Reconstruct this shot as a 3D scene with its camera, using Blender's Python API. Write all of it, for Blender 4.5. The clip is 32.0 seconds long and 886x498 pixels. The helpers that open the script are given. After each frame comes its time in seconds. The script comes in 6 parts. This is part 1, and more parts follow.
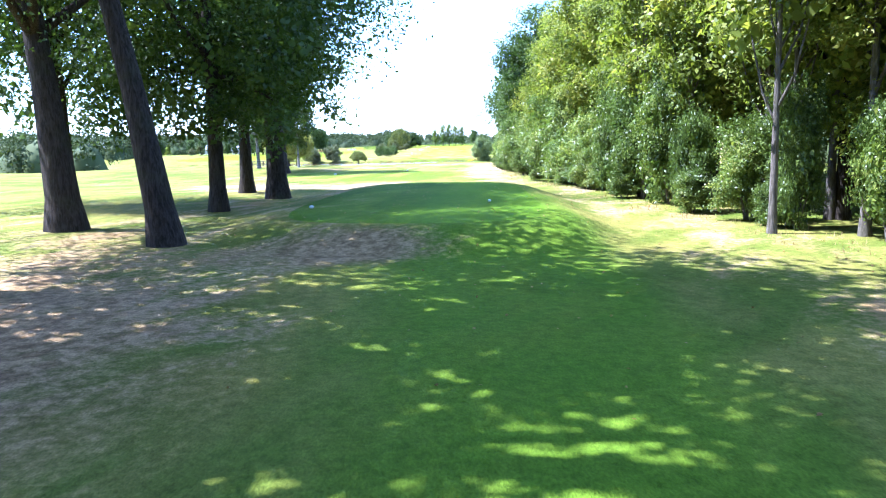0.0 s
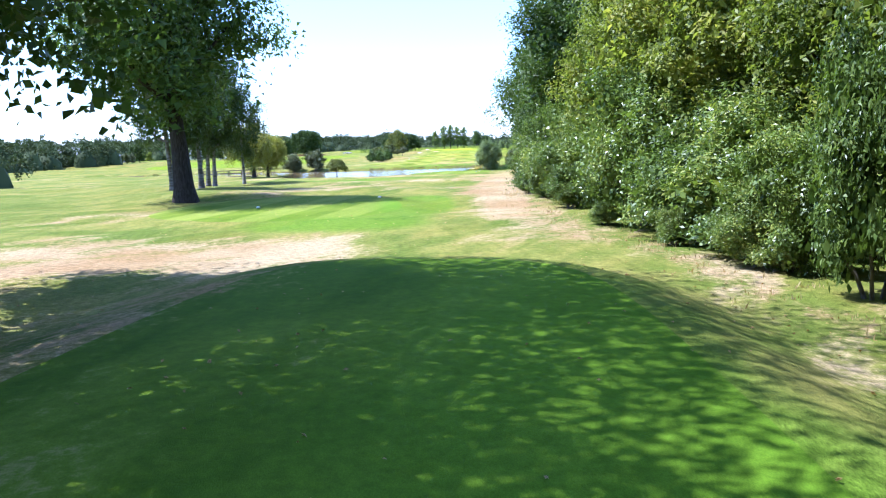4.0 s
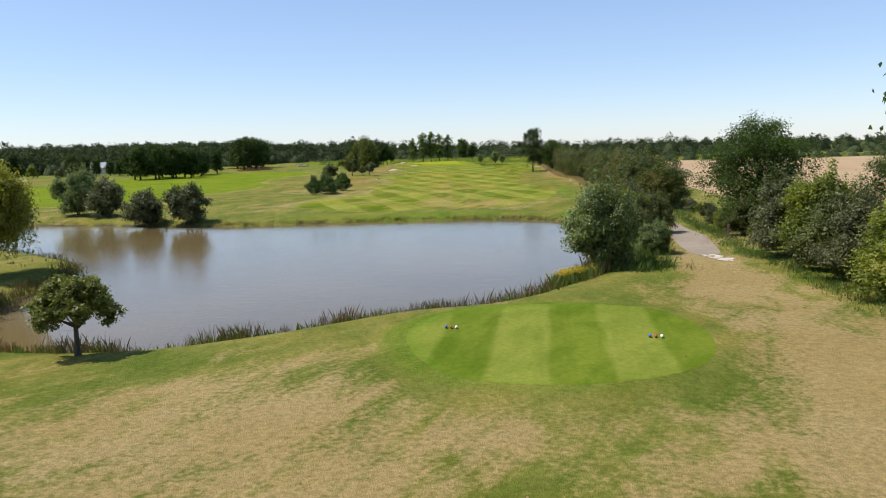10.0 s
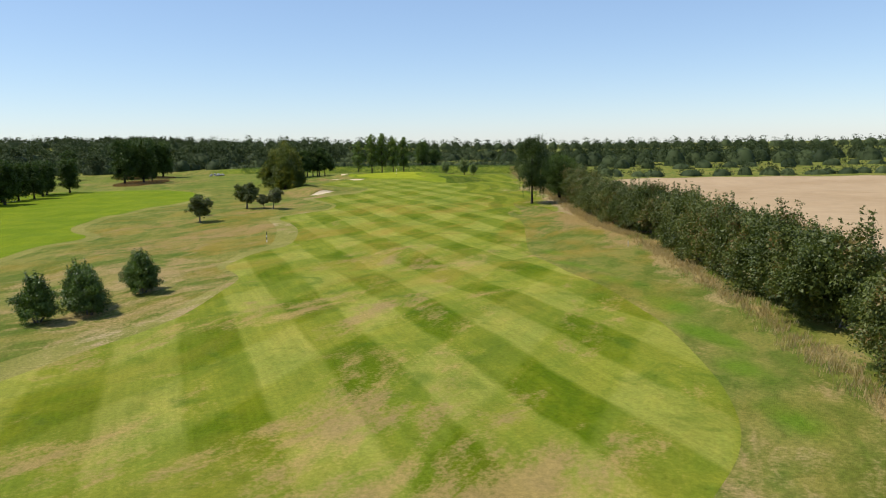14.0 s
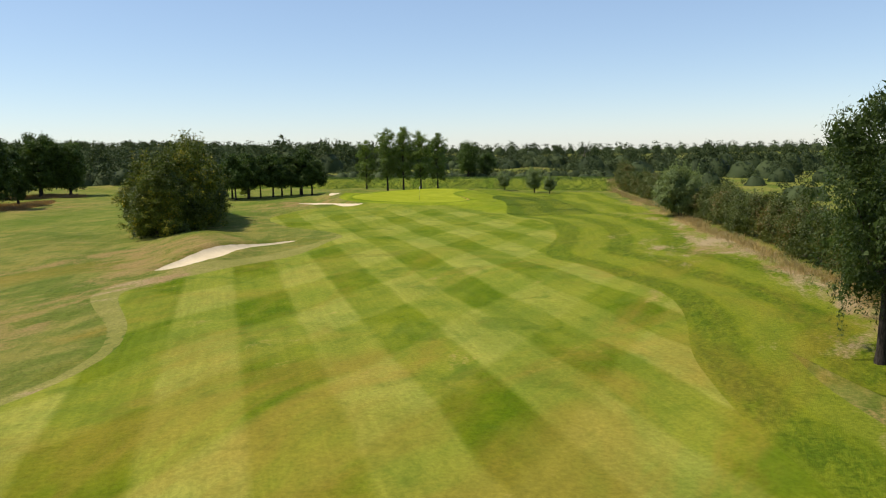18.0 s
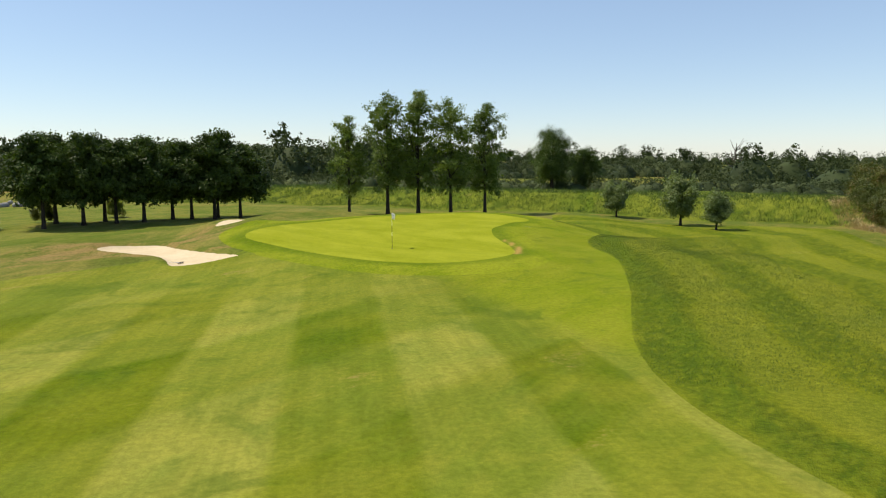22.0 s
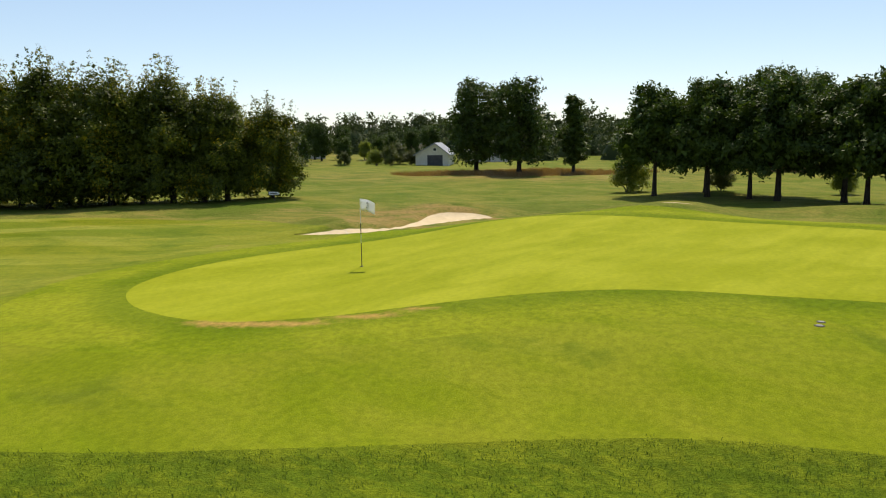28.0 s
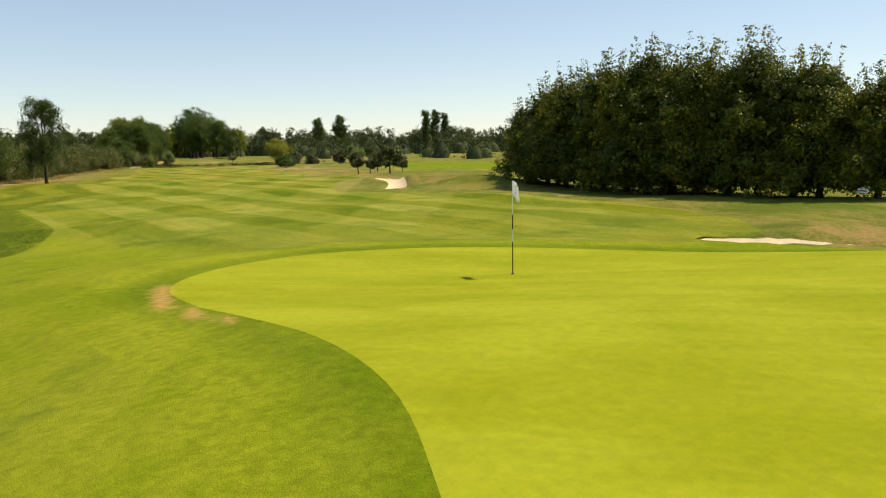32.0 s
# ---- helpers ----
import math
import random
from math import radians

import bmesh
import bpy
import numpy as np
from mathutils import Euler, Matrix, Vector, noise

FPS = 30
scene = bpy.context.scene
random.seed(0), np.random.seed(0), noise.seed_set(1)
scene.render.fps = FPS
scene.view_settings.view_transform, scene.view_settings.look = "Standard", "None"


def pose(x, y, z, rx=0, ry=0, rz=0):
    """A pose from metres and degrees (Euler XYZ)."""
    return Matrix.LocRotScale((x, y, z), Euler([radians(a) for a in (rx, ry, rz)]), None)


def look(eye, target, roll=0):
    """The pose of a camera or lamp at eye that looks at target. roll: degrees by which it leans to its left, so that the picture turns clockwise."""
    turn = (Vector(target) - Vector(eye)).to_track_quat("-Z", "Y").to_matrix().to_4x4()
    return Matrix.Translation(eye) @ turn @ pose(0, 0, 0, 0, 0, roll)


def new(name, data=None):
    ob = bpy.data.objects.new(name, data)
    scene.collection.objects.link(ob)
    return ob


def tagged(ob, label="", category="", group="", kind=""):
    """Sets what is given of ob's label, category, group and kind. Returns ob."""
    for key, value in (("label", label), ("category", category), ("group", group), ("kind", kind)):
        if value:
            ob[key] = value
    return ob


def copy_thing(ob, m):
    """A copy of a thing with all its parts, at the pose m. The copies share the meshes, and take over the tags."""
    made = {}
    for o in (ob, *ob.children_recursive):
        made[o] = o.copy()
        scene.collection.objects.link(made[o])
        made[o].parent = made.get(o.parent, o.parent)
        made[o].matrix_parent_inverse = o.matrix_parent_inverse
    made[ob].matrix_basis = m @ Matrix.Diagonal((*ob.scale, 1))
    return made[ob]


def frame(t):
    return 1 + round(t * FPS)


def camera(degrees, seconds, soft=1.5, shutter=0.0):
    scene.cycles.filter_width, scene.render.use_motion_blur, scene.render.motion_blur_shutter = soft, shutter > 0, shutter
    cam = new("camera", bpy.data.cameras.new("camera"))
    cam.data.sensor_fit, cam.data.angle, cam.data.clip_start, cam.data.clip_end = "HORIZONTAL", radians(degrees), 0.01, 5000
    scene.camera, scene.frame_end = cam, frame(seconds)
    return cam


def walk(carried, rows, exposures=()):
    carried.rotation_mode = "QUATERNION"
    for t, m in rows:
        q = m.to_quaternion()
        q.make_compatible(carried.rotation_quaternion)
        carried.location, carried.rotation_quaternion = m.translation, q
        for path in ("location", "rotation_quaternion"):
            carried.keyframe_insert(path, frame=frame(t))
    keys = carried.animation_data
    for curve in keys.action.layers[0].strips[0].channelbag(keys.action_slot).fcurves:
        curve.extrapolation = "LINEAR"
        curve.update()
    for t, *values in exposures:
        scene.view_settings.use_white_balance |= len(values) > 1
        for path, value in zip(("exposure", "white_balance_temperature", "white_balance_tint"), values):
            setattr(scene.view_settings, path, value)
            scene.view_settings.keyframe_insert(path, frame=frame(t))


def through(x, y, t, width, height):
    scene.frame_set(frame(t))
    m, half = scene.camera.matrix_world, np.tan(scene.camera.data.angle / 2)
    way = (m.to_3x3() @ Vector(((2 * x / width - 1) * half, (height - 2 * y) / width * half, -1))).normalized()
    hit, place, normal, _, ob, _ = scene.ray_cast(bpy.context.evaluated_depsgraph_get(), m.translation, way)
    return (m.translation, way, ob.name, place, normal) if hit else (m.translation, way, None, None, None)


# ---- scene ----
cam = camera(62.1, 32.0, soft=1.15)
PATH = [
    (0, (2.282, -3.943, 2.65), (2.233, -1.964, 2.363), -1.4),
    (0.5, (2.274, -1.972, 2.635), (2.225, 0.007, 2.349), -1.6),
    (1, (2.318, 0.207, 2.689), (2.27, 2.186, 2.403), -1.6),
    (1.5, (2.348, 2.614, 2.748), (2.299, 4.593, 2.461), -1.7),
    (2, (2.345, 5.217, 2.78), (2.295, 7.196, 2.495), -1.8),
    (2.5, (2.348, 8.161, 2.806), (2.297, 10.14, 2.524), -1.8),
    (3, (2.328, 11.29, 2.884), (2.278, 13.269, 2.602), -1.6),
    (3.5, (2.37, 14.889, 2.999), (2.318, 16.868, 2.715), -1.8),
    (5.5, (1.652, 32.924, 3.291), (1.583, 34.903, 3.016), -1.8),
    (6, (1.305, 38.273, 3.392), (1.229, 40.253, 3.121), -1.8),
    (6.5, (0.941, 43.98, 3.601), (0.861, 45.96, 3.333), -1.6),
    (7, (0.403, 50.312, 3.768), (0.321, 52.292, 3.501), -1.5),
    (7.5, (-0.091, 56.994, 3.869), (-0.178, 58.974, 3.604), -1.7),
    (8, (-0.352, 63.678, 4.13), (-0.433, 65.66, 3.871), -1.3),
    (8.5, (-0.453, 70.386, 4.343), (-0.524, 72.367, 4.079), -1.6),
    (9, (-0.91, 77.278, 4.59), (-0.956, 79.259, 4.326), -1.5),
    (9.5, (-1.532, 84.559, 4.916), (-1.562, 86.541, 4.647), -1.6),
    (10, (-2.3, 92.075, 5.296), (-2.278, 94.057, 5.027), -1.5),
    (10.5, (-2.84, 99.284, 5.91), (-2.769, 101.264, 5.64), -1.2),
    (11, (-2.511, 105.875, 6.628), (-2.423, 107.854, 6.354), -1.1),
    (11.5, (-2.664, 113.022, 7.136), (-2.554, 115.0, 6.861), -1.1),
    (12, (-2.462, 121.003, 7.565), (-2.343, 122.98, 7.291), -1.0),
    (12.5, (-2.123, 129.433, 7.937), (-1.997, 131.409, 7.659), -1.1),
    (13, (-1.318, 138.447, 8.289), (-1.188, 140.423, 8.011), -0.9),
    (13.5, (-0.485, 148.079, 8.606), (-0.352, 150.055, 8.326), -0.9),
    (14, (0.488, 158.177, 8.798), (0.619, 160.152, 8.515), -0.9),
    (14.5, (1.022, 168.532, 8.706), (1.151, 170.507, 8.42), -1.3),
    (15, (1.792, 179.448, 8.426), (1.914, 181.425, 8.145), -1.3),
    (15.5, (2.341, 190.545, 8.297), (2.448, 192.523, 8.026), -1.0),
    (17.5, (4.782, 234.15, 7.659), (4.796, 236.132, 7.394), -1.0),
    (18, (5.723, 244.813, 7.641), (5.711, 246.795, 7.375), -1.0),
    (18.5, (6.193, 255.439, 7.557), (6.162, 257.421, 7.292), -1.0),
    (19, (6.294, 266.572, 7.366), (6.251, 268.554, 7.104), -1.0),
    (19.5, (5.989, 277.696, 7.071), (5.939, 279.679, 6.814), -0.8),
    (20, (5.848, 288.421, 6.767), (5.786, 290.404, 6.518), -0.8),
    (20.5, (6.214, 297.566, 6.36), (6.132, 299.549, 6.117), -0.8),
    (21, (7.153, 304.837, 5.859), (7.044, 306.819, 5.615), -0.7),
    (21.5, (8.624, 310.668, 5.484), (8.434, 312.645, 5.246), -0.4),
    (22, (10.768, 316.949, 5.157), (10.482, 318.914, 4.92), -0.2),
    (22.5, (13.259, 322.898, 4.731), (12.84, 324.84, 4.496), -0.1),
    (23, (15.783, 328.279, 4.379), (15.157, 330.164, 4.14), 0.2),
    (23.5, (17.896, 332.813, 4.176), (17.033, 334.601, 3.931), 0.5),
    (24, (19.618, 336.51, 4.047), (18.519, 338.162, 3.792), 0.5),
    (24.5, (21.17, 340.094, 4.189), (19.858, 341.579, 3.918), 0.4),
    (26.5, (25.354, 354.253, 4.293), (23.486, 354.901, 3.991), -0.5),
    (27, (25.094, 358.138, 4.212), (23.151, 358.503, 3.91), -0.4),
    (27.5, (24.279, 361.94, 4.09), (22.303, 361.999, 3.789), -0.2),
    (28, (23.623, 365.578, 3.942), (21.668, 365.278, 3.644), -0.7),
    (28.5, (22.36, 368.99, 3.794), (20.493, 368.334, 3.499), -1.0),
    (29, (20.686, 371.345, 3.672), (18.952, 370.391, 3.384), -1.3),
    (29.5, (18.84, 372.983, 3.504), (17.262, 371.787, 3.224), -1.1),
    (30, (16.887, 374.085, 3.376), (15.479, 372.692, 3.096), -0.6),
    (30.5, (14.718, 374.729, 3.196), (13.486, 373.178, 2.921), -0.5),
    (31, (12.637, 374.996, 3.126), (11.586, 373.317, 2.848), -0.8),
    (31.5, (10.671, 375.009, 2.942), (9.803, 373.227, 2.674), -0.8),
    (32, (8.866, 374.546, 2.872), (8.163, 372.693, 2.6), -1.0),
]
EXPOSURES = [(0.0, 2.4, 4950, 22), (3.5, 1.78, 4950, 22), (5.5, 0.88, 5700, 14), (7.5, 0.55, 6150, 14), (9.0, 0.18, 6500, 14), (14.0, 0.0, 6500, 10), (18.0, 0.03, 6900, 10),
             (24.0, 0.08, 7200, 10), (27.0, 0.04, 7400, 10), (28.5, 0.12, 7600, 10), (30.0, 0.18, 7900, 10), (32.0, 0.16, 8200, 10)]
walk(cam, [(t, look(e, g, r)) for t, e, g, r in PATH], EXPOSURES)

# ---- daylight ----
SUN_EL = radians(59)
world = bpy.data.worlds.new("sky")
scene.world = world
world.use_nodes = True
wn = world.node_tree.nodes
wl = world.node_tree.links
sky = wn.new("ShaderNodeTexSky")
sky.sky_type = "NISHITA"
sky.sun_disc = False
sky.sun_elevation = SUN_EL
sky.sun_rotation = radians(-90)
sky.air_density = 1.0
sky.dust_density = 0.35
sky.altitude = 800
sky.ozone_density = 2.6
wn["Background"].inputs["Strength"].default_value = 0.148
haze = wn.new("ShaderNodeMix")
haze.data_type = "RGBA"
haze.inputs[0].default_value = 0.32
tints = [s for s in haze.inputs if s.type == "RGBA"]
wl.new(sky.outputs["Color"], tints[0])
tints[1].default_value = (2.45, 3.65, 5.9, 1)
wl.new(next(s for s in haze.outputs if s.type == "RGBA"), wn["Background"].inputs["Color"])
sun = new("sun", bpy.data.lights.new("sun", "SUN"))
sun.data.energy = 5.0
sun.data.angle = radians(0.5)
sun.data.color = (1.0, 0.955, 0.88)
sun.matrix_basis = look((-math.cos(SUN_EL) * 50, 2, math.sin(SUN_EL) * 50), (0, 0, 0))


# ---- small helpers ----
def smooth(a, b, x):
    t = np.clip((x - a) / (b - a), 0, 1)
    return t * t * (3 - 2 * t)


def raw_mesh(name, verts, faces, uniform=True):
    """A mesh from arrays; all faces have the same number of corners."""
    verts = np.asarray(verts, dtype=np.float32)
    faces = np.asarray(faces, dtype=np.int32)
    k = faces.shape[1]
    me = bpy.data.meshes.new(name)
    me.vertices.add(len(verts))
    me.vertices.foreach_set("co", verts.ravel())
    me.loops.add(faces.size)
    me.loops.foreach_set("vertex_index", faces.ravel())
    me.polygons.add(len(faces))
    me.polygons.foreach_set("loop_start", np.arange(0, faces.size, k, dtype=np.int32))
    me.update(calc_edges=True)
    return me


def shade_smooth(me):
    me.polygons.foreach_set("use_smooth", np.ones(len(me.polygons), dtype=bool))
    return me


def part(name, bm, material, parent, label="", smooth_faces=False):
    """Links a bmesh or a ready mesh as one mesh object under a thing or a part."""
    if isinstance(bm, bmesh.types.BMesh):
        me = bpy.data.meshes.new(name)
        bm.to_mesh(me)
        bm.free()
    else:
        me = bm
    me.name = name
    if material is not None and not me.materials:
        me.materials.append(material)
    if smooth_faces:
        shade_smooth(me)
    ob = new(name, me)
    if parent is not None:
        ob.parent = parent
    if label:
        ob["label"] = label
    return ob


def thing(name, m, label, category, group="", kind=""):
    ob = new(name)
    ob.matrix_basis = m
    ob.empty_display_size = 0.3
    return tagged(ob, label, category, group, kind)


def box(bm, x0, y0, z0, x1, y1, z1, bevel=0.0):
    made = bmesh.ops.create_cube(bm, size=1.0)["verts"]
    for v in made:
        v.co = Vector((x0 + (v.co.x + 0.5) * (x1 - x0), y0 + (v.co.y + 0.5) * (y1 - y0), z0 + (v.co.z + 0.5) * (z1 - z0)))
    if bevel:
        edges = list({e for v in made for e in v.link_edges})
        bmesh.ops.bevel(bm, geom=edges, offset=bevel, segments=2, affect="EDGES")
    return bm


def rod(bm, a, b, r0, r1, sides=10):
    a, b = Vector(a), Vector(b)
    d = b - a
    m = Matrix.Translation((a + b) / 2) @ d.to_track_quat("Z", "Y").to_matrix().to_4x4()
    bmesh.ops.create_cone(bm, cap_ends=True, segments=sides, radius1=r0, radius2=r1, depth=d.length, matrix=m)
    return bm


# ---- materials ----
def mat_base(name, rough=0.8, spec=0.3):
    m = bpy.data.materials.new(name)
    m.use_nodes = True
    n, l = m.node_tree.nodes, m.node_tree.links
    b = n["Principled BSDF"]
    b.inputs["Roughness"].default_value = rough
    b.inputs["Specular IOR Level"].default_value = spec
    return m, n, l, b


def n_coord(n):
    return n.new("ShaderNodeNewGeometry").outputs["Position"]


def n_noise(n, l, vec, scale, detail=4.0, rough=0.55, dist=0.0):
    t = n.new("ShaderNodeTexNoise")
    t.inputs["Scale"].default_value = scale
    t.inputs["Detail"].default_value = detail
    t.inputs["Roughness"].default_value = rough
    t.inputs["Distortion"].default_value = dist
    l.new(vec, t.inputs["Vector"])
    return t.outputs["Fac"]


def n_stretch(n, l, vec, scale, rz=0.0):
    t = n.new("ShaderNodeMapping")
    t.inputs["Scale"].default_value = scale
    t.inputs["Rotation"].default_value = (0, 0, rz)
    l.new(vec, t.inputs["Vector"])
    return t.outputs["Vector"]


def n_skew(n, l, vec, rz, scale):
    """Turns the way first, then stretches it: patches drawn out along one direction."""
    t = n.new("ShaderNodeMapping")
    t.inputs["Rotation"].default_value = (0, 0, rz)
    l.new(vec, t.inputs["Vector"])
    return n_stretch(n, l, t.outputs["Vector"], scale)


def n_math(n, l, op, a, b=None, clamp=False):
    t = n.new("ShaderNodeMath")
    t.operation = op
    t.use_clamp = clamp
    for i, v in enumerate((a, b)):
        if v is None:
            continue
        if isinstance(v, (int, float)):
            t.inputs[i].default_value = v
        else:
            l.new(v, t.inputs[i])
    return t.outputs[0]


def n_range(n, l, v, lo, hi, a=0.0, b=1.0):
    t = n.new("ShaderNodeMapRange")
    t.interpolation_type = "SMOOTHSTEP"
    for k, x in zip(("From Min", "From Max", "To Min", "To Max"), (lo, hi, a, b)):
        t.inputs[k].default_value = x
    l.new(v, t.inputs["Value"])
    return t.outputs["Result"]


def n_mix(n, l, fac, a, b, blend="MIX"):
    t = n.new("ShaderNodeMix")
    t.data_type = "RGBA"
    t.blend_type = blend
    ins = [s for s in t.inputs if s.type == "RGBA"]
    fin = t.inputs[0]
    if isinstance(fac, (int, float)):
        fin.default_value = fac
    else:
        l.new(fac, fin)
    for s, v in zip(ins, (a, b)):
        if isinstance(v, tuple):
            s.default_value = (*v, 1)
        else:
            l.new(v, s)
    return next(s for s in t.outputs if s.type == "RGBA")


def n_bump(n, l, b, height, strength, dist=0.02):
    t = n.new("ShaderNodeBump")
    t.inputs["Strength"].default_value = strength
    t.inputs["Distance"].default_value = dist
    l.new(height, t.inputs["Height"])
    l.new(t.outputs["Normal"], b.inputs["Normal"])


def n_attr(n, name):
    t = n.new("ShaderNodeAttribute")
    t.attribute_name = name
    return t.outputs["Fac"]


def n_stripe(n, l, pos, nx, ny, width, shift=0.0, soft=0.22):
    """Bands of mown turf across the way (nx, ny), each that wide: 0 and 1 in turn."""
    t = n.new("ShaderNodeVectorMath")
    t.operation = "DOT_PRODUCT"
    l.new(pos, t.inputs[0])
    k = math.hypot(nx, ny) * 2 * width
    t.inputs[1].default_value = (nx / k, ny / k, 0)
    v = n_math(n, l, "ADD", n_math(n, l, "ADD", t.outputs["Value"], shift), n_math(n, l, "MULTIPLY", n_noise(n, l, pos, 0.5, 3), 0.09))
    w = n_math(n, l, "SINE", n_math(n, l, "MULTIPLY", v, 2 * math.pi))
    return n_range(n, l, w, -soft, soft)


STRAW = (0.355, 0.262, 0.155)
TAN = (0.27, 0.170, 0.085)
PALE_BLADES = (0.228, 0.232, 0.046)
LUSH = (0.092, 0.168, 0.009)


def turf(name, fresh, deep, dry_bias, stripes=(), stripe_gain=0.0, fine=60.0, bump=0.35, patch=0.05, straw=STRAW, use_dry=True, use_soil=False, grain=1.0, lay=0.45, clover=0.0, fade=None, near_green=None, wash=0.0, blanch=False, streak=None, rim=None, collar=0.0, worn=False):
    """Grass of one cut: mixed greens, dried patches, mowing bands, blades as fine relief."""
    m, n, l, b = mat_base(name, 0.9, 0.04)
    p = n_coord(n)
    drawn = n_skew(n, l, p, lay, (1.5, 0.6, 1.0))
    big = n_noise(n, l, drawn, patch * 1.6, 5, 0.62, 0.6)
    mid = n_noise(n, l, drawn, 0.5, 5, 0.65, 0.5)
    small = n_noise(n, l, p, 6.0, 4, 0.7)
    blades = n_noise(n, l, n_stretch(n, l, p, (1.0, 0.45, 1.0), 0.5), fine, 3, 0.7)
    broad = n_noise(n, l, p, 0.16, 4, 0.6, 0.5)
    tone = n_math(n, l, "ADD", n_math(n, l, "MULTIPLY", mid, 0.5), n_math(n, l, "MULTIPLY", broad, 0.5))
    col = n_mix(n, l, n_range(n, l, tone, 0.39, 0.61), deep, fresh)
    for (nx, ny, w, sh, gain) in stripes:
        s = n_stripe(n, l, p, nx, ny, w, sh)
        if fade:
            xyz = n.new("ShaderNodeSeparateXYZ")
            l.new(p, xyz.inputs[0])
            keep_ = n_math(n, l, "MULTIPLY", n_range(n, l, xyz.outputs["Y"], fade[0], fade[1], 1.0, 0.15), n_range(n, l, n_noise(n, l, p, 0.11, 3, 0.6, 0.5), 0.30, 0.55, 0.35, 1.0))
            s = n_math(n, l, "ADD", n_math(n, l, "MULTIPLY", n_math(n, l, "SUBTRACT", s, 0.5), keep_), 0.5)
        pale = n_mix(n, l, 1.0, col, (1.0 + gain, 1.0 + gain * 0.82, 1.0 + gain * 3.2), "MULTIPLY")
        dim = n_mix(n, l, 1.0, col, (1.0 - gain * 0.85, 1.0 - gain * 0.5, 1.0 - gain * 1.0), "MULTIPLY")
        if blanch:
            pale = n_mix(n, l, min(0.5, gain * 1.35), pale, PALE_BLADES)
        col = n_mix(n, l, s, dim, pale)
    if rim:
        # the mower's rounds follow the fairway's edge: a dark tufted lane first, then a pale one
        v = n_math(n, l, "ADD", n_math(n, l, "DIVIDE", n_attr(n, "rim"), 2 * rim[0]), n_math(n, l, "MULTIPLY", n_math(n, l, "SUBTRACT", n_noise(n, l, p, 0.35, 3), 0.5), 0.22))
        wave = n_math(n, l, "SINE", n_math(n, l, "MULTIPLY", v, 2 * math.pi))
        w = n_range(n, l, wave, 0.0, 0.55)
        col = n_mix(n, l, n_range(n, l, wave, 0.1, -0.5, 0.0, 0.5), col, (0.185, 0.202, 0.020))
        tuft = n_range(n, l, n_noise(n, l, drawn, 1.9, 4, 0.7, 0.8), 0.40, 0.62)
        lane = n_mix(n, l, tuft, (0.060, 0.098, 0.006), (0.135, 0.162, 0.010))
        fade_far = n_range(n, l, n_attr(n, "rim"), 12.0, 24.0, rim[1], rim[1] * 0.55)
        col = n_mix(n, l, n_math(n, l, "MULTIPLY", w, fade_far), col, lane)
    if collar:
        col = n_mix(n, l, 1.0, col, n_mix(n, l, n_range(n, l, n_attr(n, "rim"), 0.35, 1.5), (1 - collar, 1 - collar * 0.75, 1 - collar), (1.0, 1.0, 1.0)), "MULTIPLY")
    if streak:
        fine_line = n_noise(n, l, n_skew(n, l, p, streak[0], (2.6, 0.16, 1.0)), 1.0, 4, 0.65, 0.4)
        col = n_mix(n, l, 1.0, col, n_mix(n, l, n_range(n, l, fine_line, 0.3, 0.7), tuple(1 - streak[1] * c for c in (1.0, 0.8, 1.0)), tuple(1 + streak[1] * c for c in (1.0, 0.9, 1.6))), "MULTIPLY")
    if near_green:
        sweep = n_range(n, l, n_math(n, l, "ADD", n_attr(n, "pale"), n_math(n, l, "MULTIPLY", n_math(n, l, "SUBTRACT", broad, 0.5), 0.5)), 0.1, 0.9)
        col = n_mix(n, l, sweep, col, n_mix(n, l, n_range(n, l, tone, 0.36, 0.64), near_green[0], near_green[1]))
    if use_dry:
        moist = n_range(n, l, n_math(n, l, "MULTIPLY", n_attr(n, "dry"), -1.0), 0.06, 0.34, 0.0, 0.8)
        col = n_mix(n, l, moist, col, LUSH)
    if clover:
        spot = n_range(n, l, n_noise(n, l, p, 0.33, 3, 0.6, 0.8), 0.54, 0.72, 0.0, clover)
        col = n_mix(n, l, spot, col, (0.055, 0.105, 0.008))
    if wash:
        sere = n_math(n, l, "MULTIPLY", n_range(n, l, n_noise(n, l, drawn, 0.12, 4, 0.65, 0.7), 0.45, 0.68), wash)
        axis = n.new("ShaderNodeSeparateXYZ")
        l.new(p, axis.inputs[0])
        sere = n_math(n, l, "MULTIPLY", sere, n_math(n, l, "MULTIPLY", n_range(n, l, axis.outputs["Y"], 270.0, 330.0, 1.0, 0.12), n_range(n, l, axis.outputs["Y"], 185.0, 235.0, 0.25, 1.0)))
        col = n_mix(n, l, sere, col, (0.265, 0.165, 0.028))
    d = n_math(n, l, "ADD", n_math(n, l, "MULTIPLY", big, 0.62), n_math(n, l, "MULTIPLY", mid, 0.38))
    if use_dry:
        d = n_math(n, l, "ADD", d, n_math(n, l, "MULTIPLY", n_attr(n, "dry"), 0.32))
    d = n_math(n, l, "ADD", d, n_math(n, l, "MULTIPLY", n_math(n, l, "SUBTRACT", small, 0.5), 0.22))
    dry = n_range(n, l, d, 0.53 - dry_bias, 0.65 - dry_bias)
    straw_mix = n_mix(n, l, n_range(n, l, n_noise(n, l, p, 0.21, 3), 0.35, 0.65), straw, TAN)
